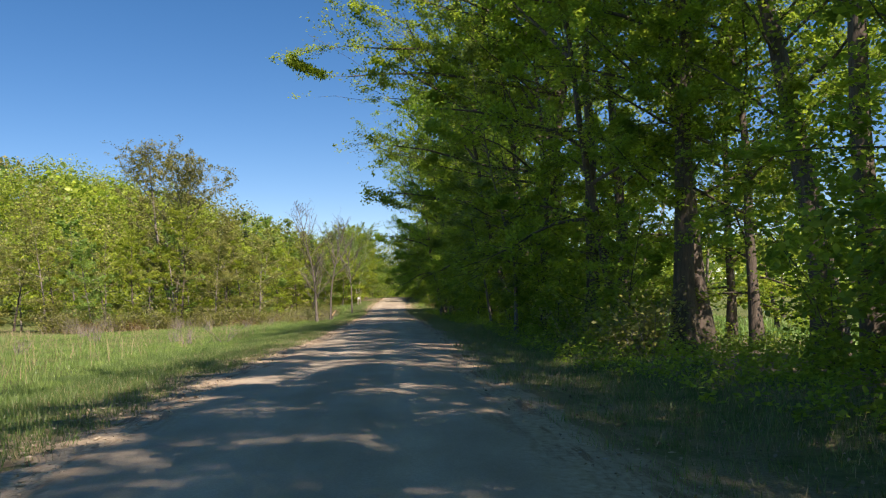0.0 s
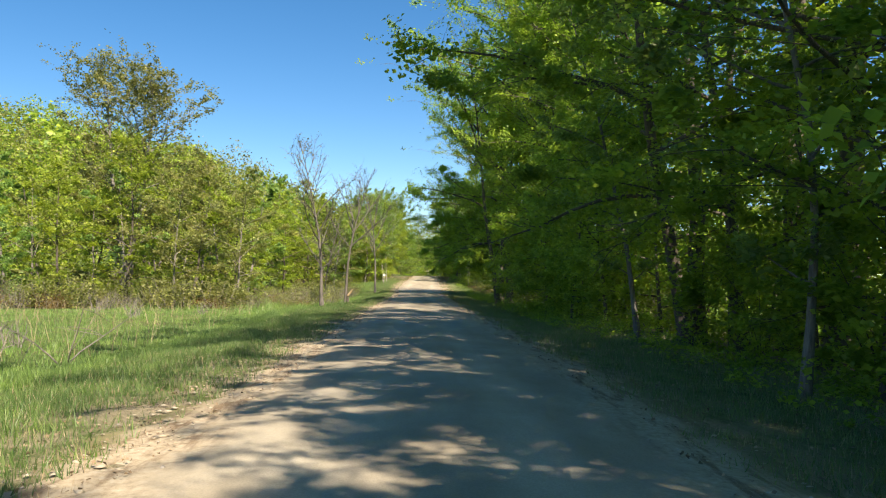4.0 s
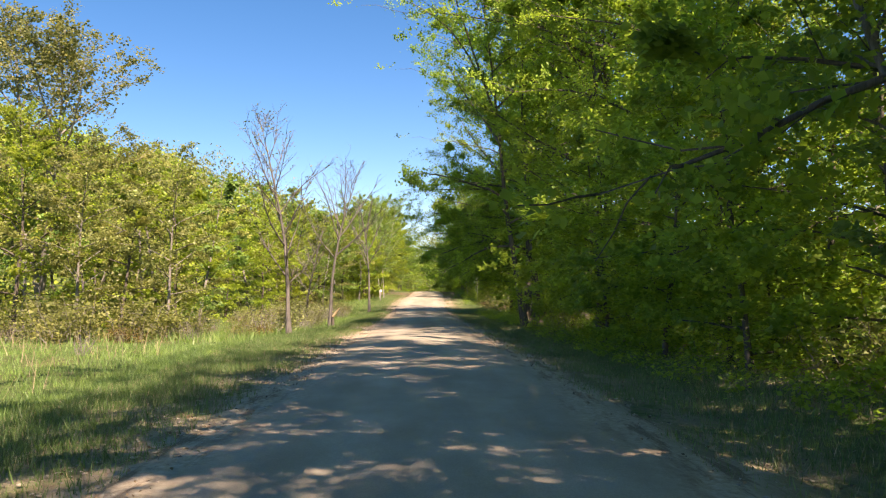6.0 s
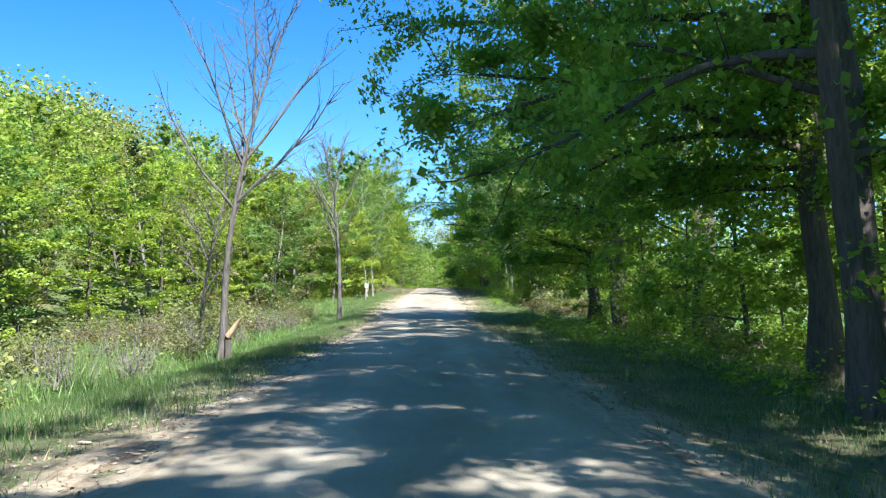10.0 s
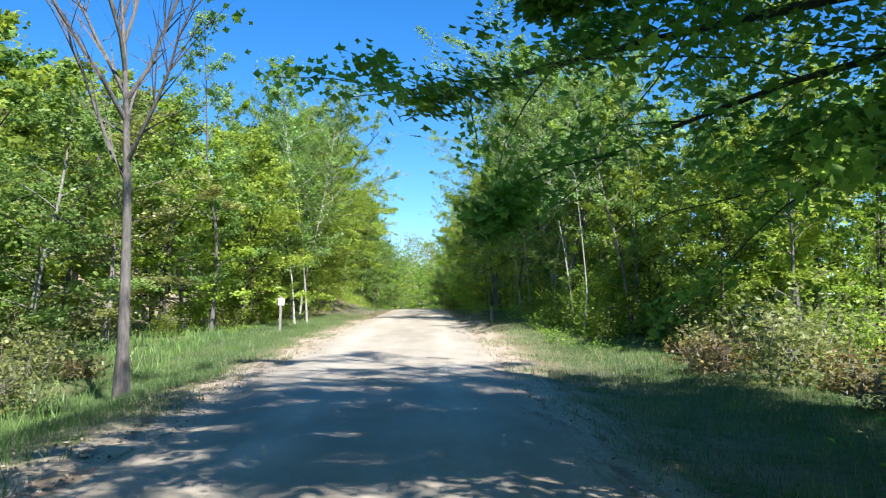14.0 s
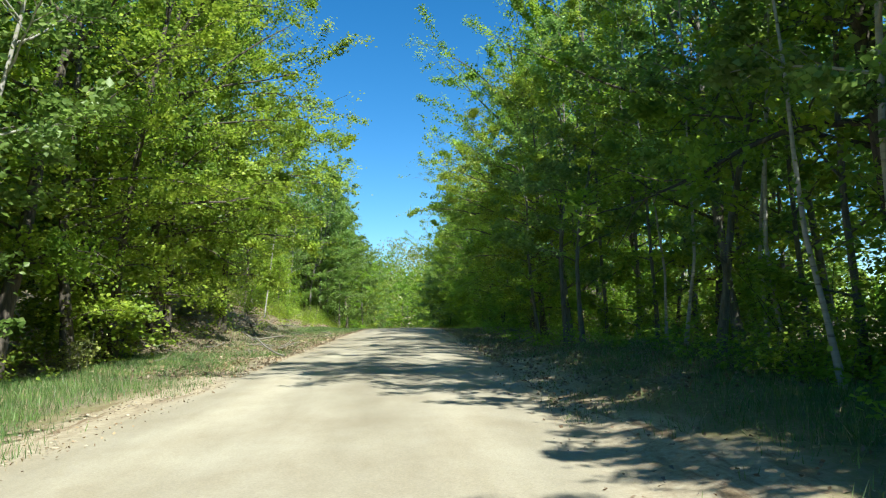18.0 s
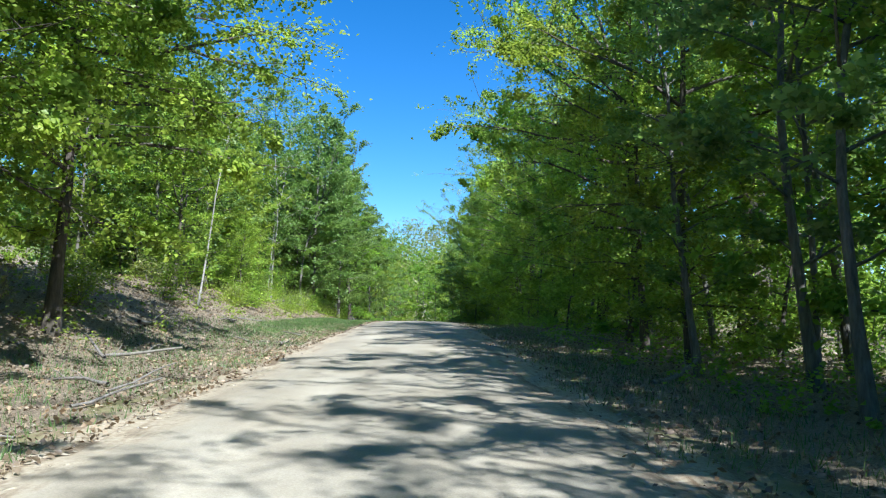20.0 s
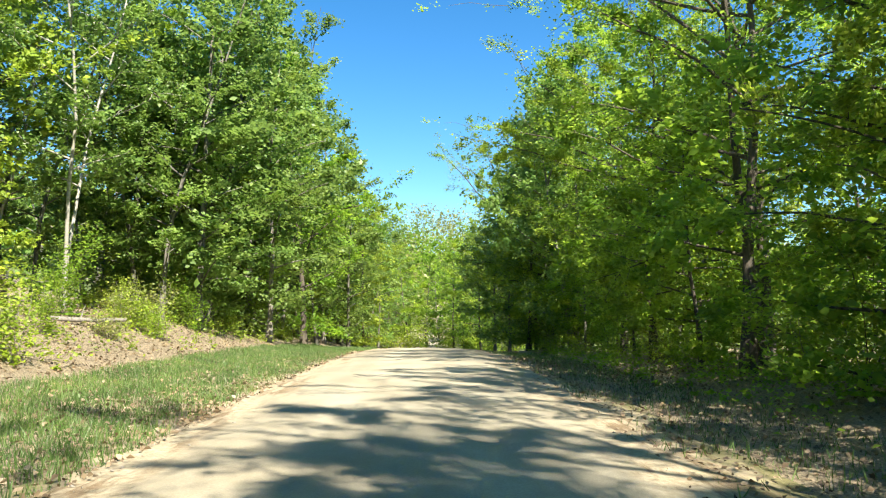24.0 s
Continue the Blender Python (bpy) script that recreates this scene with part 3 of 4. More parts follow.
# added maple: its high, mostly unseen crown casts shade over road and verge
shade_maple = build_tree("maple", 12, 22.0, 0.27, 7.6, 0.46, 22, 26000, 0.145, M_MAPLE, M_BARK, "tall maple added to shade the road from its high crown", rise=(0.1, 0.9), droop=0.12, twigs=9, peak=0.4, side=0.35, lobed=True)
old_maple = build_tree("maple", 6, 18.0, 0.40, 7.0, 0.22, 26, 38000, 0.105, M_MAPLE, M_BARK, "old maple with a thick dark trunk and steep forking limbs", rise=(0.55, 1.05), droop=0.2, twigs=9, peak=0.4, side=-0.08, lobed=True, split=True)
maple_b = build_tree("maple", 5, 17.5, 0.19, 7.0, 0.07, 32, 30000, 0.108, M_MAPLE, M_BARK, "leafy green maple with layered low limbs beside the road", rise=(0.05, 0.9), droop=0.15, twigs=9, peak=0.5, side=0.25, core=0.1)
maple_c = build_tree("maple", 8, 13.0, 0.16, 6.2, 0.09, 28, 32000, 0.10, M_FRESH, M_BARK, "young maple with yellow-green spring leaves beside the road", rise=(0.08, 0.95), droop=0.15, twigs=9, peak=0.45, side=0.22)
maple_d = build_tree("maple", 11, 14.0, 0.24, 7.2, 0.16, 28, 28000, 0.107, M_MAPLE, M_BARK, "tall maple with forked dark trunks and a dense green crown", rise=(0.15, 1.0), stems=2, twigs=9, peak=0.45, side=0.22, core=0.1)
bank_maple = build_tree("maple", 9, 13.0, 0.15, 5.2, 0.16, 24, 30000, 0.105, M_FRESH, M_BARK, "maple with layered yellow-green sprays hanging over the road", rise=(0.1, 0.95), droop=0.18, twigs=9, peak=0.4, sprays=3,
                        reach=((3.6, 0, 4.2, 0.15), (4.5, 60, 6.0, 0.2), (5.5, 28, 5.2, 0.22), (6.0, 50, 6.8, 0.25), (7.0, 8, 5.0, 0.3), (7.0, 76, 6.6, 0.3), (8.2, 40, 6.0, 0.35)))
poplar = build_tree("poplar", 14, 12.5, 0.085, 2.7, 0.12, 22, 8200, 0.105, M_POPLAR, M_PALE, "slender young poplar with a pale thin trunk and light leaves", rise=(0.4, 1.1), droop=0.05, peak=0.35, twigs=6, fine=False, sprays=2, core=0, clump=1.1)
poplar_b = build_tree("poplar", 15, 11.0, 0.065, 2.5, 0.06, 20, 7800, 0.105, M_FRESH, M_PALE, "thin young poplar with bright yellow-green leaves in a thicket", rise=(0.3, 1.05), droop=0.1, peak=0.3, twigs=6, fine=False, sprays=2, core=0, clump=1.1)
birch = build_tree("birch", 17, 13.5, 0.055, 2.9, 0.22, 22, 7000, 0.10, M_POPLAR, M_BIRCH, "slim white-barked birch with light green leaves", rise=(0.5, 1.1), droop=0.1, twigs=6, clump=1.1)
birch_lean = build_tree("birch", 18, 8.5, 0.038, 1.4, 0.6, 10, 700, 0.11, M_POPLAR, M_BIRCH, "thin leaning white birch with few leaves", rise=(0.5, 1.1), twigs=4, lean=0.05)
# wood behind
mid_a = build_tree("broadleaf_tree", 21, 10.5, 0.13, 4.2, 0.06, 20, 11000, 0.115, M_FRESH, M_BARK, "bright yellow-green tree in the woodland edge", rise=(0.15, 1.0), twigs=6, flat=0.2, peak=0.35, fine=False, sprays=3, clump=1.1)
mid_b = build_tree("broadleaf_tree", 22, 10.0, 0.11, 3.9, 0.05, 20, 11000, 0.115, M_POPLAR, M_GREY, "pale green tree in the woodland edge", rise=(0.2, 1.05), twigs=6, flat=0.2, peak=0.35, fine=False, sprays=3, clump=1.1)
mid_c = build_tree("broadleaf_tree", 23, 9.5, 0.11, 3.8, 0.06, 20, 9500, 0.11, M_OLIVE, M_GREY, "thinly leaved tree with bronze spring leaves", rise=(0.2, 1.05), twigs=7, flat=0.2, peak=0.4, fine=False, sprays=3, clump=1.1)
mid_d = build_tree("broadleaf_tree", 24, 11.0, 0.14, 4.4, 0.06, 20, 11000, 0.115, M_MAPLE, M_BARK, "deep green maple in the wood behind the road", rise=(0.15, 1.0), twigs=6, flat=0.2, peak=0.35, fine=False, sprays=3, clump=1.1)
wall_a = build_tree("broadleaf_tree", 71, 12.0, 0.10, 3.6, 0.05, 26, 8000, 0.14, M_POPLAR, M_PALE, "leafy light green tree crowding the road's bank", rise=(0.2, 1.0), twigs=7, peak=0.3, fine=False, sprays=3, clump=1.1)
wall_b = build_tree("broadleaf_tree", 72, 10.5, 0.09, 3.4, 0.05, 24, 7500, 0.14, M_FRESH, M_BARK, "yellow-green leafy tree crowding the road's edge", rise=(0.15, 1.0), twigs=7, peak=0.3, fine=False, sprays=3, clump=1.1)
pine = build_pine("pine", 27, 12.5, 2.6, 4200, "dark green pine among the leafy trees")
rear_a = build_tree("broadleaf_tree", 61, 10.5, 0.13, 4.3, 0.06, 14, 3800, 0.21, M_FRESH, M_BARK, "yellow-green tree deeper in the wood", rise=(0.15, 1.0), twigs=5, flat=0.2, peak=0.35, fine=False, core=0)
rear_b = build_tree("broadleaf_tree", 62, 10.5, 0.13, 4.2, 0.06, 14, 3800, 0.21, M_POPLAR, M_GREY, "pale green tree deeper in the wood", rise=(0.2, 1.0), twigs=5, flat=0.2, peak=0.35, fine=False, core=0)
rear_c = build_tree("broadleaf_tree", 63, 10.0, 0.13, 4.0, 0.06, 14, 3800, 0.20, M_OLIVE, M_GREY, "bronze-leaved tree deeper in the wood", rise=(0.2, 1.0), twigs=5, flat=0.2, peak=0.35, fine=False, core=0)
rear_d = build_tree("broadleaf_tree", 64, 13.5, 0.15, 4.8, 0.05, 18, 4600, 0.20, M_MAPLE, M_BARK, "deep green maple standing behind the first row", rise=(0.1, 1.0), twigs=5, flat=0.2, peak=0.4, fine=False)
# bare ones
bare_a = build_tree("bare_tree", 31, 10.5, 0.12, 4.4, 0.2, 18, 420, 0.10, M_OLIVE, M_DEAD, "nearly bare grey tree with a few small leaves beside the meadow", rise=(0.75, 1.2), droop=-0.3, twigs=9, sprays=2, brush=True, peak=0.25, group="bare trees", split=True, wob=0.05, clump=0.5)
bare_b = build_tree("bare_tree", 33, 11.0, 0.14, 5.6, 0.38, 15, 0, 0.1, M_OLIVE, M_DEAD, "dead leafless tree with steep branches on the verge", rise=(0.85, 1.25), droop=-0.35, twigs=11, sprays=1, brush=True, peak=0.15, group="bare trees", split=True, wob=0.04)
big_sparse = build_tree("field_tree", 35, 15.5, 0.22, 5.4, 0.28, 42, 22000, 0.13, M_OLIVE, M_GREY, "tall thinly leaved tree with bronze buds at the meadow's end", rise=(0.4, 1.15), droop=0.0, stems=2, twigs=9, peak=0.55, group="bare trees", split=True, clump=0.6)
# low growth
bush_green = build_shrub("shrub", 41, 1.7, 1.6, 1700, 0.098, M_FRESH, M_GREY, "bright green leafy shrub at the wood's edge")
bush_olive = build_shrub("shrub", 42, 1.5, 1.7, 1100, 0.10, M_OLIVE, M_GREY, "brownish shrub with half its twigs bare", 14)
bush_rust = build_shrub("shrub", 43, 0.8, 1.5, 800, 0.08, M_RUSTY, M_GREY, "low rust-brown shrub at the edge of the grass", 16)
bush_twig = build_shrub("shrub", 44, 1.3, 1.4, 160, 0.08, M_OLIVE, M_GREY, "bare grey twiggy shrub in the wet ground", 22)
sapling = build_shrub("sapling", 45, 3.2, 1.1, 1400, 0.11, M_MAPLE, M_BARK, "young leafy sapling under the trees", 4)

low_maple = build_tree("maple", 49, 7.5, 0.07, 3.6, 0.07, 20, 9500, 0.105, M_MAPLE, M_BARK, "low leafy maple filling the space under the row", rise=(0.1, 0.9), twigs=7, peak=0.35, fine=False, sprays=3)
maple_sapling = build_tree("maple_sapling", 48, 4.6, 0.04, 2.2, 0.08, 14, 3200, 0.11, M_MAPLE, M_BARK, "slim maple sapling in the shade of the row", rise=(0.1, 0.9), twigs=5, fine=False)
bare_sapling = build_shrub("bare_sapling", 46, 2.1, 0.5, 0, 0.1, M_OLIVE, M_GREY, "small bare sapling leaning in the meadow grass", 3)
plant_stalk = build_shrub("dry_bush", 47, 1.1, 0.7, 0, 0.1, M_OLIVE, M_GREY, "pale dry leafless bush in the meadow", 12)

# the row on the sunny side of the road, up to the clearing
plant(old_maple, 8.0, 21.0, 1.0, 8)
plant(old_maple, 7.5, 20.6, 0.8, 200, 1.2)
plant(maple_b, 9.1, 19.8, 0.85, 20)
plant(giant_maple, 7.1, 35.0, 1.0, 0)
plant(maple_c, 7.8, 48.8, 0.66, -20)
plant(old_maple, 8.9, 16.0, 0.8, 75, 1.1)
plant(maple_d, 7.3, 25.6, 1.0, 20, 1.3)
# trees at negative y stand out of view, added to shade the road's start
for i, (x, y) in enumerate([(6.2, -23), (7.0, -17.5), (6.4, -12), (6.6, -7), (7.4, -1.5), (8.6, 3.0), (11.5, 7.0), (10.2, 24.0), (5.8, 31.0), (5.9, 39.6),
                            (6.3, 54.0), (7.4, 59.0), (6.7, 64.4), (4.2, 70.6), (8.2, 75.2), (6.9, 80.5), (7.6, 86.5), (6.6, 92.5)]):
    kind = (maple_b, maple_d, maple_b, maple_c)[i % 4]
    size = 0.74 if 50 < y < 57 or 78 < y < 86 else 0.98 + 0.08 * math.sin(i * 2.3)
    plant(kind, x + (1.6 if size < 0.8 else 0), y, size, (i * 37) % 70 - 35, (1.12 if kind is maple_b else 1.4) * (0.8 if -2 < y < 50 else 1))
plant(maple_d, 8.3, 46.6, 0.76, 10, 1.3)
plant(poplar, 4.9, 40.6, 0.9, 0)
plant(maple_d, 6.5, 38.0, 0.8, 40, 1.3)
plant(poplar, 4.7, 31.4, 0.95, 90)
plant(maple_b, 6.0, 62.6, 0.9, 12, 1.25)
plant(big_maple, 5.2, 73.7, 0.72, -8, 1.25)
plant(big_maple, 6.5, 96.6, 0.92, 2, 0.9)
# set where their shadows have to fall; the first three stand behind the camera
for i, y in enumerate((-18, -9, -1.5, 6, 13, 27, 37.5, 56, 65, 73, 87)):
    plant(shade_maple, 7.4 + 0.8 * math.sin(i * 2.1), y, 0.95 + 0.08 * math.sin(i * 1.3), 20 * math.sin(i * 3.7))
rng = np.random.default_rng(7)
for y in np.arange(-6, 96, 6.5):
    plant((rear_b, rear_a, rear_a)[int(y * 3) % 3], 21 + rng.uniform(-3, 6), y + rng.uniform(-2, 2), rng.uniform(0.9, 1.2))
for y in np.arange(40, 97, 3.6):
    plant((sapling, maple_sapling)[int(y * 5) % 2], 8.6 + rng.uniform(0, 3.0), y + rng.uniform(-0.8, 0.8), rng.uniform(0.9, 1.3))
for y in np.arange(2, 98, 2.6):
    plant((sapling, bush_green, sapling, bush_olive)[int(y * 7) % 4], 5.6 + rng.uniform(0, 3.6), y + rng.uniform(-1, 1), rng.uniform(0.6, 1.15))

for i, y in enumerate(np.arange(46, 99, 7.0)):
    plant((rear_b, rear_a)[i % 2], 14.5 + (i % 2) * 2.4, y, 1.0)
for i, y in enumerate(np.arange(27, 97, 3.3)):
    plant(low_maple, 7.6 + 1.3 * math.sin(i * 2.3), y + 0.6 * math.sin(i * 4.1), 0.85 + 0.2 * math.sin(i * 1.7))
# low maples with trunks out of view, added to shade the right verge
for i, (x, y) in enumerate([(7.2, 5.0), (7.6, 8.0), (7.2, 10.4), (9.2, 12.6)]):
    plant(low_maple, x, y, 1.0, 70 * i)
for i in range(6):
    plant(low_maple, 5.9 + 0.5 * math.sin(i * 2.2), 48.5 + i * 2.1, 1.1, 50 * i)
for i, y in enumerate(np.arange(143, 216, 4.2)):
    plant(low_maple, 7.3 + 1.5 * math.sin(i * 2.9), y, 0.95 + 0.22 * math.sin(i * 1.9))
# thicket past the clearing and the wood on both sides of the climb
for i in range(38):
    y = 117.5 + i * 0.92 + rng.uniform(-0.4, 0.4)
    x = 4.7 + abs(rng.normal(0, 1.3)) + (i % 3) * 1.2
    plant((poplar, poplar_b, poplar)[i % 3], x, y, rng.uniform(0.82, 1.1))
for i in range(9):
    plant((poplar_b, mid_a, poplar_b)[i % 3], 8.8 + (i % 3) * 2.2 + rng.uniform(-0.5, 0.5), 111.5 + i * 0.9, rng.uniform(0.7, 0.95))
for x, y in [(5.0, 129.6), (5.5, 125.7)]:
    plant(birch, x, y, 0.95)
for i in range(25):
    y = 153 + i * 2.5 + rng.uniform(-0.7, 0.7)
    plant((maple_c, poplar, maple_b, poplar_b, mid_a)[i % 5], 5.6 + (i % 3) * 1.7 + rng.uniform(-0.4, 0.6) + (0.7 if y > 157 else 0), y, rng.uniform(0.66, 0.88))
for i in range(12):
    plant((rear_b, rear_a)[i % 2], rng.uniform(14, 22), 126 + i * 7.4 + rng.uniform(-2, 2), rng.uniform(0.85, 1.15))
for i in range(16):
    plant((bush_green, sapling)[i % 2], 5.0 + rng.uniform(-0.2, 0.8), 117 + i * 1.0, rng.uniform(0.5, 0.8))
for i in range(40):
    plant((sapling, bush_green, bush_olive)[i % 3], 5.2 + rng.uniform(0, 3.5), 116 + i * 2.3, rng.uniform(0.4, 0.9))
for i in range(14):
    plant((bush_rust, bush_olive, bush_rust)[i % 3], rng.uniform(5.0, 9.0), 102 + i * 0.85, rng.uniform(0.7, 1.15))

for i in range(16):
    plant((poplar_b, bush_green, mid_a, sapling)[i % 4], 8.2 + (i % 3) * 1.5 + rng.uniform(-0.6, 0.6), 110.5 + i * 0.62, rng.uniform(0.55, 0.8) if i % 4 in (0, 2) else rng.uniform(0.9, 1.2))
for i in range(12):
    plant((bush_green, sapling, bush_green)[i % 3], 6.3 + rng.uniform(0, 2.5), 118.5 + i * 0.8, rng.uniform(0.8, 1.2))
for i in range(20):
    plant((rear_b, rear_a, rear_c, rear_a)[i % 4], -20 - rng.uniform(0, 15), 116 + i * 1.8, rng.uniform(0.72, 0.92))
for i in range(22):
    plant((rear_d, rear_b, rear_a)[i % 3], -9 + i * 1.0 + rng.uniform(-1, 1), 236 + (i % 4) * 7 + rng.uniform(-2, 2), rng.uniform(0.65, 0.85))

# across the meadow
plant(big_sparse, -19.6, 73.0, 1.1, 30)
plant(mid_c, -13.3, 71.0, 1.0, 80)
for i in range(46):
    x = -10.5 - i * 1.15 + rng.uniform(-0.6, 0.6)
    y = 66 + (i % 3) * 5.5 + rng.uniform(-2, 2) - 0.10 * i
    kinds = (mid_c, mid_a, mid_b, mid_c, mid_a) if i % 3 == 0 else (rear_c, rear_a, rear_b, rear_c, rear_a)
    plant(kinds[i % 5], x, y, rng.uniform(0.72, 0.95) * (1.0 if i < 6 else 1.05 if i < 18 else 0.85))
for i in range(34):
    y = 82 + i * 1.35
    x = -17.6 + 8.6 * float(smooth(99, 121, y)) + rng.uniform(-1.6, 1.2) - (i % 3) * 4.2
    kinds = (mid_a, wall_b, mid_c, mid_a, mid_b) if i % 3 == 0 else (rear_a, mid_a, rear_c, rear_a, rear_b)
    plant(kinds[i % 5], x, y, rng.uniform(0.9, 1.15), None, 0.82 + 0.08 * (i % 3))
plant(bare_sapling, -7.6, 36.0, 1.2, 40)
for x, y in [(-9.5, 36.8), (-11.0, 41), (-13.5, 30), (-16, 44), (-12, 52), (-19, 50), (-10, 55), (-22, 38), (-15, 56)]:
    plant(plant_stalk, x, y, 0.8 + 0.4 * ((x * 3.7) % 1))
plant(bare_a, -6.6, 68.2, 1.0, 15)
plant(bare_b, -7.0, 86.6, 1.0, 70)
plant(bare_b, -5.75, 107.0, 0.95, 190)
plant(bare_a, -9.5, 93.0, 0.8, 250)
for i in range(46):
    plant((bush_olive, bush_rust, bush_twig, bush_olive)[i % 4], -9.6 - rng.uniform(0, 26), 59.5 + rng.uniform(0, 5) + 0.05 * i, rng.uniform(0.8, 1.4))
for i in range(34):
    plant((bush_rust, bush_olive, bush_rust, bush_twig)[i % 4], -8.8 - rng.uniform(0, 7.5), 92 + i * 0.85, rng.uniform(0.8, 1.3))
for i in range(60):
    plant((bush_twig, bush_rust, bush_olive, bush_twig, bush_twig)[i % 5], -7.6 - abs(rng.normal(0, 4.2)), 64 + i * 0.85, rng.uniform(0.6, 1.15))

# left of the climb
plant(birch, -5.6, 130.6, 0.95, 20)
plant(birch, -6.0, 129.4, 0.8, 250)
plant(birch, -6.3, 132.6, 0.95, 140)
plant(birch_lean, -6.9, 162.0, 1.0, 300)
plant(mid_a, -8.2, 163.8, 0.7, 10)
plant(birch, -9.2, 187.0, 1.12, 60)
plant(birch, -9.5, 187.5, 1.05, 200)
plant(birch, -12.6, 189.5, 1.05, 120)
for i in range(15):
    plant((poplar, mid_b, poplar_b)[i % 3], -12.0 - (i % 3) * 1.2 + rng.uniform(-0.5, 0.5), 166 + 1.9 * i, rng.uniform(1.0, 1.2))
for i in range(10):
    plant((poplar, poplar, mid_b, poplar_b)[i % 4], -7.9 - (i % 2) * 1.2 + rng.uniform(-0.3, 0.3), 190.5 + 1.7 * i, rng.uniform(0.95, 1.15))
plant(poplar_b, -9.2, 168.5, 0.8, 30)
plant(mid_a, -10.2, 172.5, 0.9, 80)
for i, (x, y) in enumerate([(-7.2, 139.5), (-7.8, 144.5)]):
    plant((maple_c, maple_c, maple_c)[i], x, y, 0.92 + 0.1 * math.sin(i * 2.0))
for i in range(30):
    y = 122 + i * 3.4
    plant((poplar, mid_b, poplar_b, mid_a, poplar)[i % 5], -8.2 - (i % 3) * 1.8 + rng.uniform(-1, 0.8) - (3.6 if 148 < y < 190 else 0), y, rng.uniform(0.85, 1.15))
for i in range(26):
    plant((rear_b, rear_a, rear_b)[i % 3], -14 - rng.uniform(0, 10), 126 + i * 3.9, rng.uniform(0.9, 1.2))
for i, (x, y) in enumerate([(-10.9, 141.0), (-14.0, 134), (-21, 118)]):
    plant(pine, x, y, 1.0 - 0.08 * i)
for i in range(10):
    plant((bush_green, bush_olive, sapling)[i % 3], -7.2 - rng.uniform(0, 2), 172 + i * 2.4, rng.uniform(0.35, 0.6))
for i in range(30):
    plant((bush_green, sapling, bush_olive, bush_green)[i % 4], -6.4 - rng.uniform(0, 3.5), 120 + i * 3.1, rng.uniform(0.5, 1.0))
for i, (x, y) in enumerate([(-6.0, 197), (-5.6, 203), (-5.8, 209), (-6.2, 215), (-6.0, 221), (6.0, 200), (6.1, 206), (6.6, 212), (7.4, 218), (8.4, 224)]):
    plant((mid_b, mid_d, poplar, mid_b, mid_a)[i % 5], x, y, 1.12 + 0.08 * math.sin(i * 1.7))
plant(bank_maple, -6.6, 151.4, 0.88, 0, 1.15)
plant(bank_maple, 5.9, 157.6, 0.72, 140, 1.3)
for i, (x, y) in enumerate([(8.0, 155.5), (7.2, 162.0)]):
    plant((old_maple, maple_d)[i % 2], x, y, 0.95, 40 * i, 1.15)
for i, (x, y) in enumerate([(-7.6, 136.5), (-7.2, 141.8), (-7.7, 147.0)]):
    plant(maple_d, x, y, 0.74, 120 * i, 1.3)
for i in range(9):
    plant((wall_b, wall_a)[i % 2], -7.6 - (i % 3) * 0.9, 127 + i * 2.4, 0.75 + 0.06 * (i % 4))
for i in range(20):
    if 6 <= i <= 11:
        continue
    plant((wall_a, wall_b, wall_a)[i % 3], -9.6 - (i % 3) * 1.4 + 0.6 * math.sin(i * 3.1), 166 + i * 2.3, 0.95 + 0.12 * math.sin(i * 1.9))
for i in range(14):
    plant((wall_b, wall_a, wall_b)[i % 3], 7.4 + (i % 3) * 1.1, 112.5 + i * 2.1, 0.58 + 0.1 * math.sin(i * 2.1) + 0.012 * i)
for i in range(12):
    plant((maple_sapling, sapling)[i % 2], 5.9 + 0.5 * math.sin(i * 2.7), 20.5 + i * 1.6, 0.85 + 0.15 * math.sin(i * 1.3))
for i, (x, y) in enumerate([(-7.6, 171.0), (-8.3, 173.5), (-8.6, 180.0)]):
    plant(wall_b, x, y, 0.36 + 0.05 * (i % 3))
for i in range(34):
    plant((bush_green, sapling, maple_sapling)[i % 3], 8.5 + (i % 4) * 2.2 + rng.uniform(-0.8, 0.8), 146 + i * 2.1, rng.uniform(0.5, 0.9))
for i in range(16):
    plant((bush_green, sapling)[i % 2], (-9 + i * 1.3), 232 + (i % 3) * 3, rng.uniform(1.2, 1.7))
for i, (x, y) in enumerate([(-4.6, 213), (-4.3, 221), (-3.9, 230), (-3.6, 239), (4.9, 206), (4.7, 213), (4.5, 221), (4.2, 230), (4.0, 239)]):
    plant((wall_a, wall_b, wall_a)[i % 3], x, y, 1.0 + 0.1 * math.sin(i * 2.2))
for i in range(11):
    plant((bush_green, bush_olive, sapling, bush_olive)[i % 4], -6.6 - rng.uniform(0, 2.4), 168 + i * 2.3, rng.uniform(0.3, 0.6))
plant(bank_maple, -7.5, 147.6, 0.8, -14, 1.15)
for i in range(11):
    plant(birch_lean, 4.9 + 0.45 * (i % 3) + 0.3 * math.sin(i * 5.1), 117.5 + i * 2.1, 0.85 + 0.2 * math.sin(i * 2.9) ** 2)
for i, (x, y) in enumerate([(7.8, 171), (7.4, 184), (7.2, 196), (6.4, 211)]):
    plant((maple_b, maple_d)[i % 2], x, y, 0.72 + 0.05 * math.sin(i * 2.1), 25 * math.sin(i * 1.7), 1.05 if i % 2 == 0 else 1.25)
for i in range(8):
    plant((rear_d, rear_b)[i % 2], 13 + (i % 3) * 2.4, 165 + i * 6.5, 1.0)
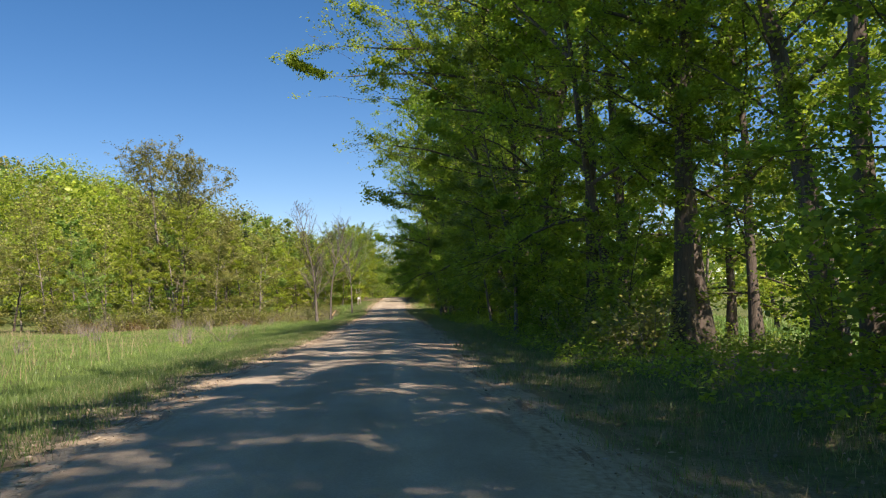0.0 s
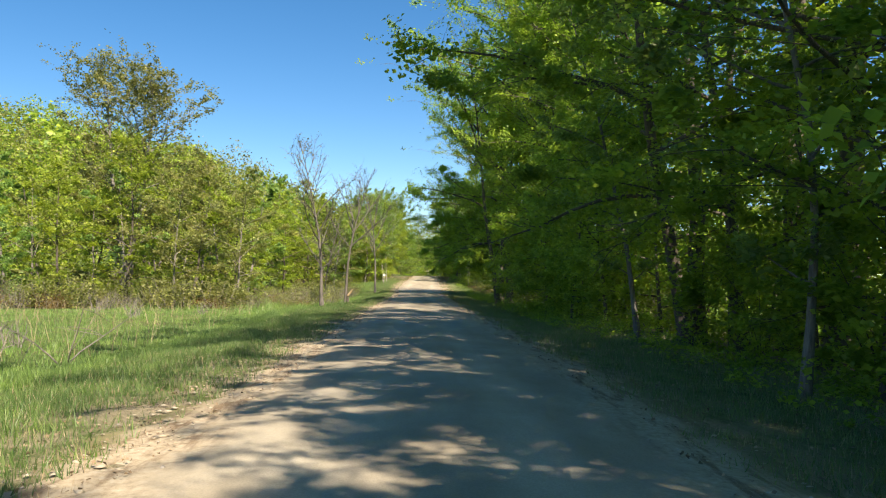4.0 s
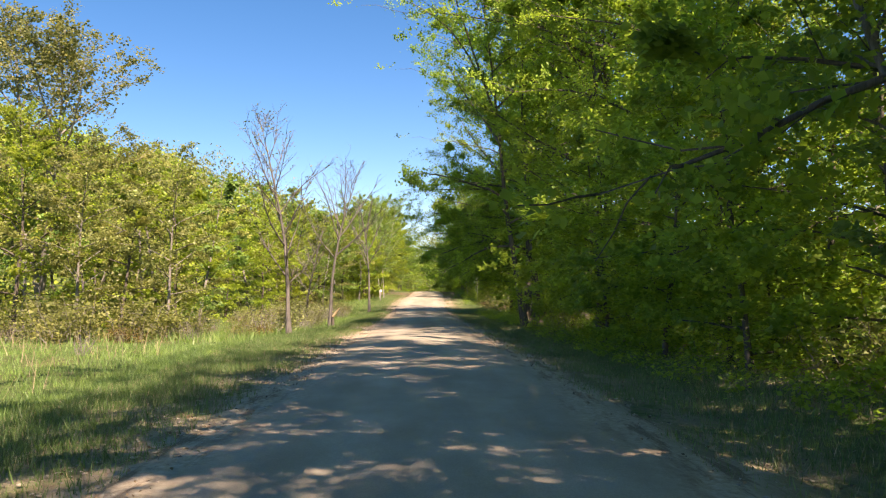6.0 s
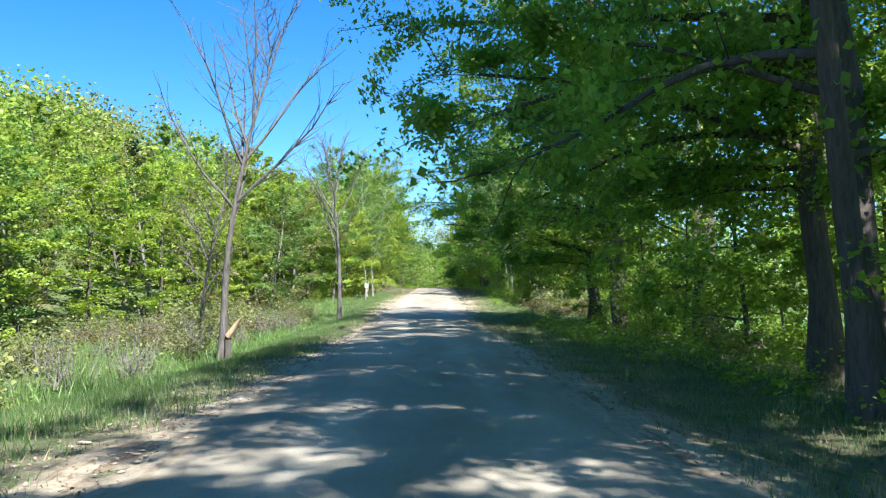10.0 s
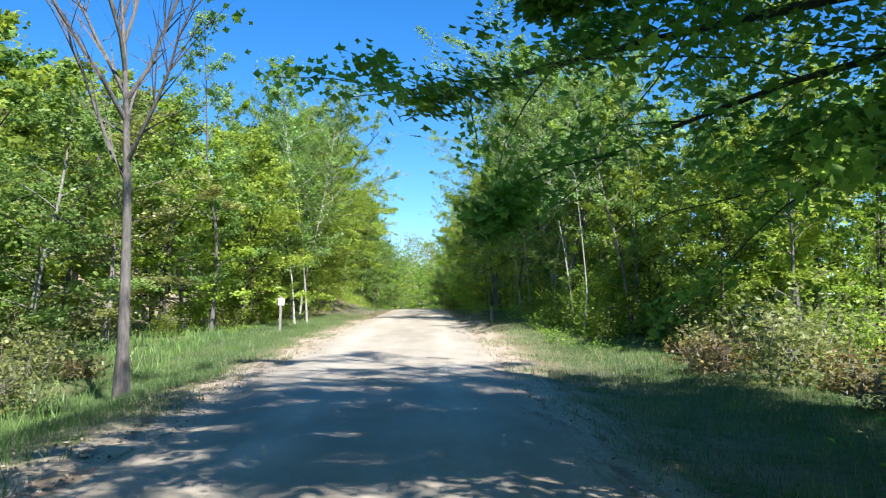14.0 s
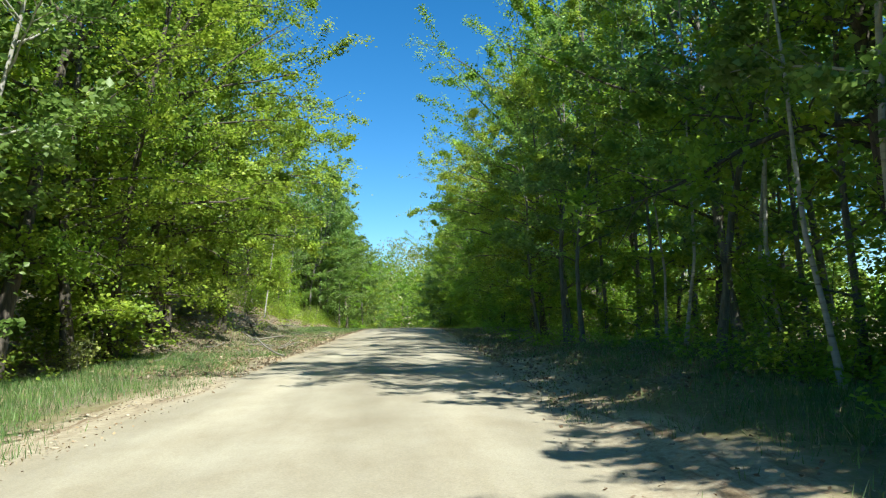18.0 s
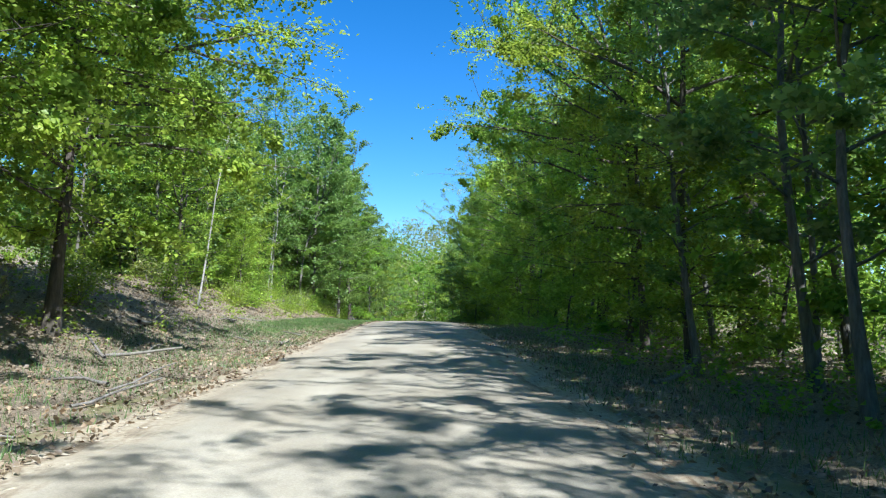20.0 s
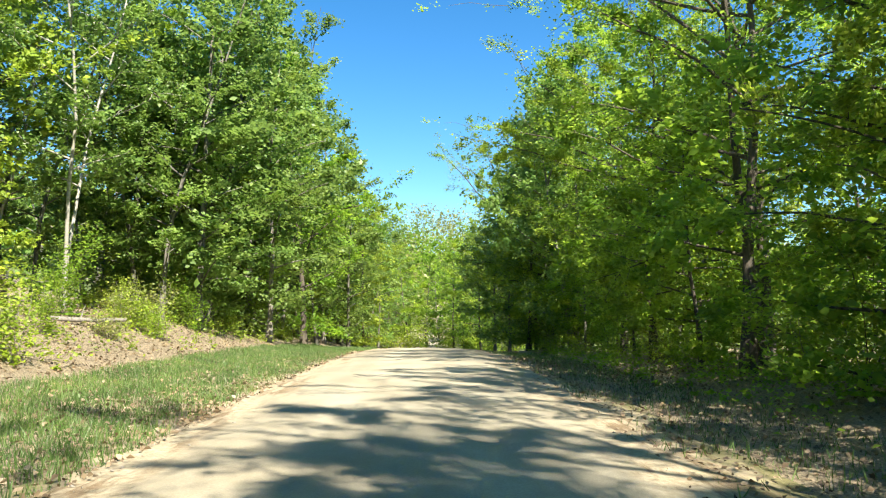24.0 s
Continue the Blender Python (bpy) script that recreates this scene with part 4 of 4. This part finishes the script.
for i in range(9):
    plant((wall_a, poplar, wall_a)[i % 3], -7.2 - 0.8 * (i % 2), 192 + i * 3.4, 1.22 + 0.06 * (i % 3))
for i in range(5):
    plant(wall_a, 6.2 + 0.5 * (i % 2), 200 + i * 4.2, 1.18)
plant(maple_c, -8.4, 150.5, 0.9, 60)
plant(maple_d, 6.5, 131.5, 0.82, 20, 1.25)
plant(maple_b, 6.8, 138.5, 0.8, -10, 1.1)
# past the crest
for i in range(22):
    plant((rear_a, rear_b, rear_a, rear_c)[i % 4], (rng.uniform(-16, -3) if i % 2 else rng.uniform(4, 16)), rng.uniform(240, 264), rng.uniform(0.7, 1.0))
for i in range(14):
    plant((mid_b, poplar, mid_a)[i % 3], -6.5 - rng.uniform(0, 3), 206 + i * 2.4, rng.uniform(0.8, 1.1))

for tree, places in planted.values():
    for m in places[1:]:
        copy_thing(tree, m)
    tree.matrix_basis = places[0]

# far woods, on the hill and round the fields
rng = np.random.default_rng(90)


def far_wood(label, xy, size, leaf, per=110, low=7, high=11.5):
    n = len(xy)
    base = np.stack([xy[:, 0], xy[:, 1], land(xy[:, 0], xy[:, 1])], 1)
    h = rng.uniform(low, high, n)
    p = rng.normal(0, 1, (n, per, 3))
    p /= np.linalg.norm(p, axis=2, keepdims=True)
    p *= rng.uniform(0.55, 1.05, (n, per, 1))
    w = h * rng.uniform(0.28, 0.42, n)
    p = base[:, None] + p * np.stack([w, w, h * 0.5], 1)[:, None] + np.stack([0 * h, 0 * h, h * 0.55], 1)[:, None]
    ob = new("far_woods", mesh_of("far_woods", *leaves(rng, p.reshape(-1, 3), size, 1.0), leaf))
    return tagged(ob, label, "woods", kind="stuff")


near_wood = np.stack([rng.uniform(-64, -17, 170), rng.uniform(84, 162, 170)], 1)
far_wood("spring trees behind the meadow", near_wood[:95], 0.36, M_FRESH, 620, 8, 11.5)
far_wood("bronze spring trees behind the meadow", near_wood[95:], 0.33, M_OLIVE, 620, 8, 11.5)
hill = np.stack([rng.uniform(-240, -38, 520), rng.uniform(110, 300, 520)], 1)
far_wood("spring woodland covering a far hill", hill[:150], 1.1, M_FRESH)
far_wood("bronze and bare spring trees on a far hill", hill[150:290], 0.9, M_OLIVE)
far_wood("pale green woodland on a far hill", hill[290:], 1.1, M_POPLAR)
edge = np.stack([rng.uniform(48, 75, 150), rng.uniform(-40, 260, 150)], 1)
far_wood("bright woodland beyond the field", edge, 1.0, M_FRESH)
back = np.stack([rng.uniform(-60, 70, 300), rng.uniform(256, 345, 300)], 1)
far_wood("woodland where the road drops out of sight", back[:150], 0.42, M_MAPLE, 460)
far_wood("bronze woodland on the rise beyond the crest", back[150:], 0.42, M_OLIVE, 460)


# ---------------------------------------------------------------- grass, litter, small things
def blades(name, label, xy, height, width, material):
    n = len(xy)
    z = land(xy[:, 0], xy[:, 1])
    a = rng.uniform(0, 2 * np.pi, n)
    h = height * rng.uniform(0.45, 1.2, n)
    w = width * rng.uniform(0.6, 1.3, n)
    b = np.stack([xy[:, 0], xy[:, 1], z - 0.02], 1)
    s = np.stack([np.cos(a) * w, np.sin(a) * w, 0 * a], 1)
    lean = np.stack([rng.normal(0, 0.3, n) * h, rng.normal(0, 0.3, n) * h, h], 1)
    vv = np.stack([b - s, b + s, b + lean], 1).reshape(-1, 3)
    ob = new(name, mesh_of(name, vv, np.arange(3 * n).reshape(-1, 3), material))
    return tagged(ob, label, "grass", kind="stuff")


def strip(n, y0, y1, d0, d1, power=1.0):
    y = rng.uniform(y0, y1, n)
    d = d0 + (d1 - d0) * rng.uniform(0, 1, n) ** power
    return np.stack([middle(y) + d, y], 1)


def uneven(xy, keep=0.5):
    """Thins the blades out in patches, so that bare sand shows between them."""
    g = np.sin(xy[:, 0] * 1.9 + 1.3 * np.sin(xy[:, 1] * 0.8)) + np.sin(xy[:, 1] * 1.4 + xy[:, 0]) + 0.8 * np.sin(xy[:, 1] * 4.3 - 2 * xy[:, 0])
    edge = np.abs(xy[:, 0] - middle(xy[:, 1])) - 1.2 * widen(xy[:, 1])
    return xy[rng.uniform(-1.6, 1.6, len(xy)) < g + keep * (edge - 2.6) * 3]


blades("grass", "fresh green verge grass", uneven(strip(300000, 0, 143, -2.4, -6.8, 0.85)), 0.165, 0.006, M_GRASS)
blades("grass", "fresh green verge grass", uneven(strip(260000, 0, 140, 2.3, 6.8, 0.9), 0.4), 0.135, 0.0055, M_GRASS)
blades("grass", "dry straw among the verge grass", uneven(strip(40000, 0, 143, -2.2, -6.0)), 0.13, 0.005, M_STRAW)
blades("grass", "dry straw among the verge grass", uneven(strip(44000, 0, 150, 2.2, 6.4)), 0.13, 0.005, M_STRAW)
wood_edge = strip(120000, 156, 205, -2.3, -5.4, 0.9)
wood_edge = wood_edge[rng.uniform(0, 1, len(wood_edge)) < smooth(157, 176, wood_edge[:, 1] + 3 * np.sin(wood_edge[:, 0] * 2.1))]
blades("grass", "thin verge grass in the wood", uneven(wood_edge), 0.15, 0.007, M_GRASS)
blades("grass", "scattered grass among dead leaves", uneven(strip(16000, 140, 168, -2.4, -6.0)), 0.13, 0.007, M_GRASS)
blades("grass", "thin verge grass in the wood", uneven(strip(16000, 140, 200, 2.3, 4.8, 1.2)), 0.14, 0.008, M_GRASS)
blades("meadow_grass", "light green meadow grass", strip(150000, 2, 60, -6.0, -30, 1.4), 0.17, 0.009, M_MEADOW)
blades("meadow_grass", "tall dry grass stalks in the meadow", strip(2600, 6, 64, -7.0, -30), 0.8, 0.008, M_STRAW)
blades("marsh_grass", "mixed dry and green grass in wet ground", strip(14000, 60, 122, -6.0, -16, 1.3), 0.4, 0.016, M_MEADOW)
blades("field_grass", "sunlit grass of the field behind the trees", strip(26000, 0, 110, 9, 26), 0.35, 0.03, M_MEADOW)


def undergrowth(label, n, y0, y1, d0, d1, per, size, leaf):
    """Low weeds and seedlings: loose domes of small leaves, thick in some places and thin in others."""
    at = uneven(strip(n, y0, y1, d0, d1), 0.15)
    h = rng.uniform(0.12, 0.65, len(at)) ** 1.3
    off = rng.normal(0, 1, (len(at), per, 3)) * np.stack([h * 0.5, h * 0.5, h * 0.3], 1)[:, None]
    p = np.stack([at[:, 0], at[:, 1], land(at[:, 0], at[:, 1]) + h * 0.7], 1)[:, None] + off
    p = p.reshape(-1, 3)
    p[:, 2] = np.maximum(p[:, 2], land(p[:, 0], p[:, 1]) + 0.04)
    return tagged(new("undergrowth", mesh_of("undergrowth", *leaves(rng, p, size, 0.5), leaf)), label, "undergrowth", kind="stuff")


undergrowth("low green weeds and seedlings under the row of maples", 2600, 0, 100, 4.4, 10.0, 26, 0.075, M_MAPLE)
undergrowth("low green weeds under the roadside thicket", 1300, 113, 200, 4.4, 9.0, 26, 0.075, M_MAPLE)
undergrowth("low weeds at the foot of the left bank", 500, 120, 205, -5.6, -8.5, 24, 0.075, M_FRESH)


def litter(label, xy, size):
    p = np.stack([xy[:, 0], xy[:, 1], land(xy[:, 0], xy[:, 1]) + rng.uniform(0.01, 0.06, len(xy))], 1)
    return tagged(new("leaf_litter", mesh_of("leaf_litter", *leaves(rng, p, size, 0.5), M_DEADLEAF)), label, "leaf litter", kind="stuff")


litter("dead leaves along the road shoulder", strip(9000, 0, 135, -2.0, -3.4), 0.035)
litter("dead leaves along the road shoulder", strip(9000, 0, 190, 2.0, 4.5), 0.04)
litter("dry brown leaves covering the bank", strip(36000, 136, 196, -2.2, -10, 1.2), 0.06)
litter("dry brown leaves under the trees", strip(20000, 130, 190, 2.4, 9), 0.06)

# stones and sandy clods along the edges of the gravel
def scatter(label, p, lo, hi, flat, material):
    size = (lo + (hi - lo) * rng.uniform(0, 1, len(p)) ** 2.2)[:, None, None]
    knob = np.array([(1, 0, 0.1), (0.4, 0.9, 0), (-0.6, 0.8, 0.1), (-1, -0.1, 0), (-0.3, -0.9, 0.1), (0.7, -0.7, 0), (0.2, 0.1, 0.8), (-0.2, 0, -0.6)])
    turn = rng.uniform(0, 2 * np.pi, len(p))
    shape = knob[None] * rng.uniform(0.65, 1.3, (len(p), 8, 1)) * size * np.array([1.35, 0.85, flat])
    c, n = np.cos(turn)[:, None], np.sin(turn)[:, None]
    shape = np.stack([shape[..., 0] * c - shape[..., 1] * n, shape[..., 0] * n + shape[..., 1] * c, shape[..., 2]], -1)
    shape = shape + np.stack([p[:, 0], p[:, 1], land(p[:, 0], p[:, 1]) + 0.022], 1)[:, None]
    fan = [(k, (k + 1) % 6, 6) for k in range(6)] + [((k + 1) % 6, k, 7) for k in range(6)]
    tri = (np.array(fan)[None] + 8 * np.arange(len(p))[:, None, None]).reshape(-1, 3)
    return tagged(new("loose_stones", mesh_of("loose_stones", shape.reshape(-1, 3), tri, material)), label, "stones", kind="stuff")


scatter("loose stones along the gravel's edge", np.concatenate([strip(1500, 0, 195, -1.6, -2.9), strip(1100, 0, 195, 1.6, 2.8)]), 0.006, 0.024, 0.8, M_STONE)
scatter("pale sandy clods heaped along the road's edge", strip(3400, 0, 150, -1.95, -3.1), 0.012, 0.045, 0.4, M_CLOD)
scatter("pale sandy clods along the road's edge", strip(900, 0, 150, 2.0, 3.0), 0.008, 0.03, 0.4, M_CLOD)


def box(w, d, h, bevel=0.006):
    bm = bmesh.new()
    bmesh.ops.create_cube(bm, size=1.0)
    bmesh.ops.scale(bm, vec=(w, d, h), verts=bm.verts)
    if bevel:
        bmesh.ops.bevel(bm, geom=bm.edges[:], offset=bevel, segments=2, affect="EDGES")
    return bm


def solid(name, bm, material, parent, at=(0, 0, 0), label=""):
    me = bpy.data.meshes.new(name)
    bm.to_mesh(me)
    bm.free()
    me.materials.append(material)
    ob = part(name, me, parent, label)
    ob.location = at
    return ob


def notice_sign(x, y):
    root = new("notice_sign")
    root.matrix_basis = pose(x, y, float(land(x, y)), 0, 1.5, 4)
    solid("post", box(0.09, 0.09, 1.5, 0.012), M_POST, root, (0, 0, 0.65))
    plate = solid("plate", box(0.24, 0.012, 0.27, 0.004), M_SIGN, root, (0.02, -0.055, 1.17), "white painted sign plate")
    for z, w in ((0.07, 0.14), (0.02, 0.17), (-0.03, 0.11)):
        solid("printed_line", box(w, 0.003, 0.018, 0), M_INK, plate, (0, -0.0075, z))
    for z in (0.11, -0.11):
        solid("bolt", box(0.016, 0.008, 0.016, 0.003), M_STEEL, plate, (0, -0.009, z))
    return tagged(root, "small white notice on a weathered wooden post in the verge", "sign")


notice_sign(-5.6, 123.0)


def marker_post(x, y):
    root = new("marker_post")
    root.matrix_basis = pose(x, y, float(land(x, y)), 2, -2, 10)
    solid("post", box(0.10, 0.10, 0.75, 0.012), M_POST, root, (0, 0, 0.2))
    solid("cap", box(0.115, 0.115, 0.03, 0.008), M_SPLIT, root, (0, 0, 0.585), "pale worn post top")
    return tagged(root, "short weathered wooden post in the grass beside the road", "post")


marker_post(2.8, 126.0)


def broken_stub(x, y):
    """A branch stub torn off low on the dead tree, pale inside."""
    r = np.random.default_rng(5)
    line = bend(r, (0, 0, 0), (0.55, -0.1, 0.65), 0.75, 4, 0, 0.1)
    root = new("broken_branch")
    root.matrix_basis = pose(x, y, float(land(x, y)) + 0.75)
    part("stub", mesh_of("stub", *tube(line, [0.10, 0.09, 0.08, 0.06, 0.015], 7), M_SPLIT, False), root)
    line = bend(r, (-0.02, 0, -0.9), (0.12, 0, 1), 1.0, 4, 0, 0.05)
    part("root_end", mesh_of("root_end", *tube(line, [0.13, 0.12, 0.11, 0.10, 0.08], 7), M_BARK, False), root)
    return tagged(root, "torn branch stub with pale split wood at a dead tree", "branch")


broken_stub(-6.75, 86.4)


def fallen_log(x, y, length, turn, radius, lift=0.0):
    r = np.random.default_rng(int(abs(x * 10 + y)))
    line = bend(r, (-length / 2, 0, radius * 0.8), (1, 0, 0.02), length, 6, 0, 0.06)
    root = new("fallen_log")
    root.matrix_basis = pose(x, y, float(land(x, y)) + lift, 0, 0, turn)
    part("log", mesh_of("log", *tube(line, radius * (1 - 0.5 * np.linspace(0, 1, 7)), 8), M_GREY, False), root)
    for i in (2, 4):
        tw = bend(r, line[i], (0.5, r.choice([-0.7, 0.7]), 0.4), length * 0.2, 3, 0, 0.15)
        part("branch_stub", mesh_of("branch_stub", *tube(tw, radius * 0.3 * (1 - 0.7 * np.linspace(0, 1, 4)), 5), M_GREY, False), root)
    return tagged(root, "grey fallen branch lying among dead leaves", "log", "fallen branches")


for i, (x, y, l, a, r) in enumerate([(-5.9, 165.0, 2.2, 70, 0.05), (-5.2, 151.5, 1.8, 20, 0.04), (-6.4, 156.0, 2.6, 100, 0.05), (-8.0, 184.0, 3.0, 30, 0.08),
                                     (-4.6, 148.0, 1.3, 140, 0.03), (4.4, 150.0, 2.0, 40, 0.05), (5.6, 158.0, 2.6, 120, 0.06), (6.2, 84.0, 2.2, 60, 0.06), (-8.4, 181.5, 2.2, 160, 0.07)]):
    fallen_log(x, y, l, a, r)
r2 = np.random.default_rng(44)
for i in range(22):
    y = r2.uniform(141, 164)
    fallen_log(-3.2 - r2.uniform(0, 3.2), y, r2.uniform(0.7, 2.0), r2.uniform(0, 180), r2.uniform(0.012, 0.03), 0.01)
for i in range(10):
    fallen_log(2.9 + r2.uniform(0, 2.5), r2.uniform(140, 166), r2.uniform(0.6, 1.6), r2.uniform(0, 180), r2.uniform(0.012, 0.028), 0.01)
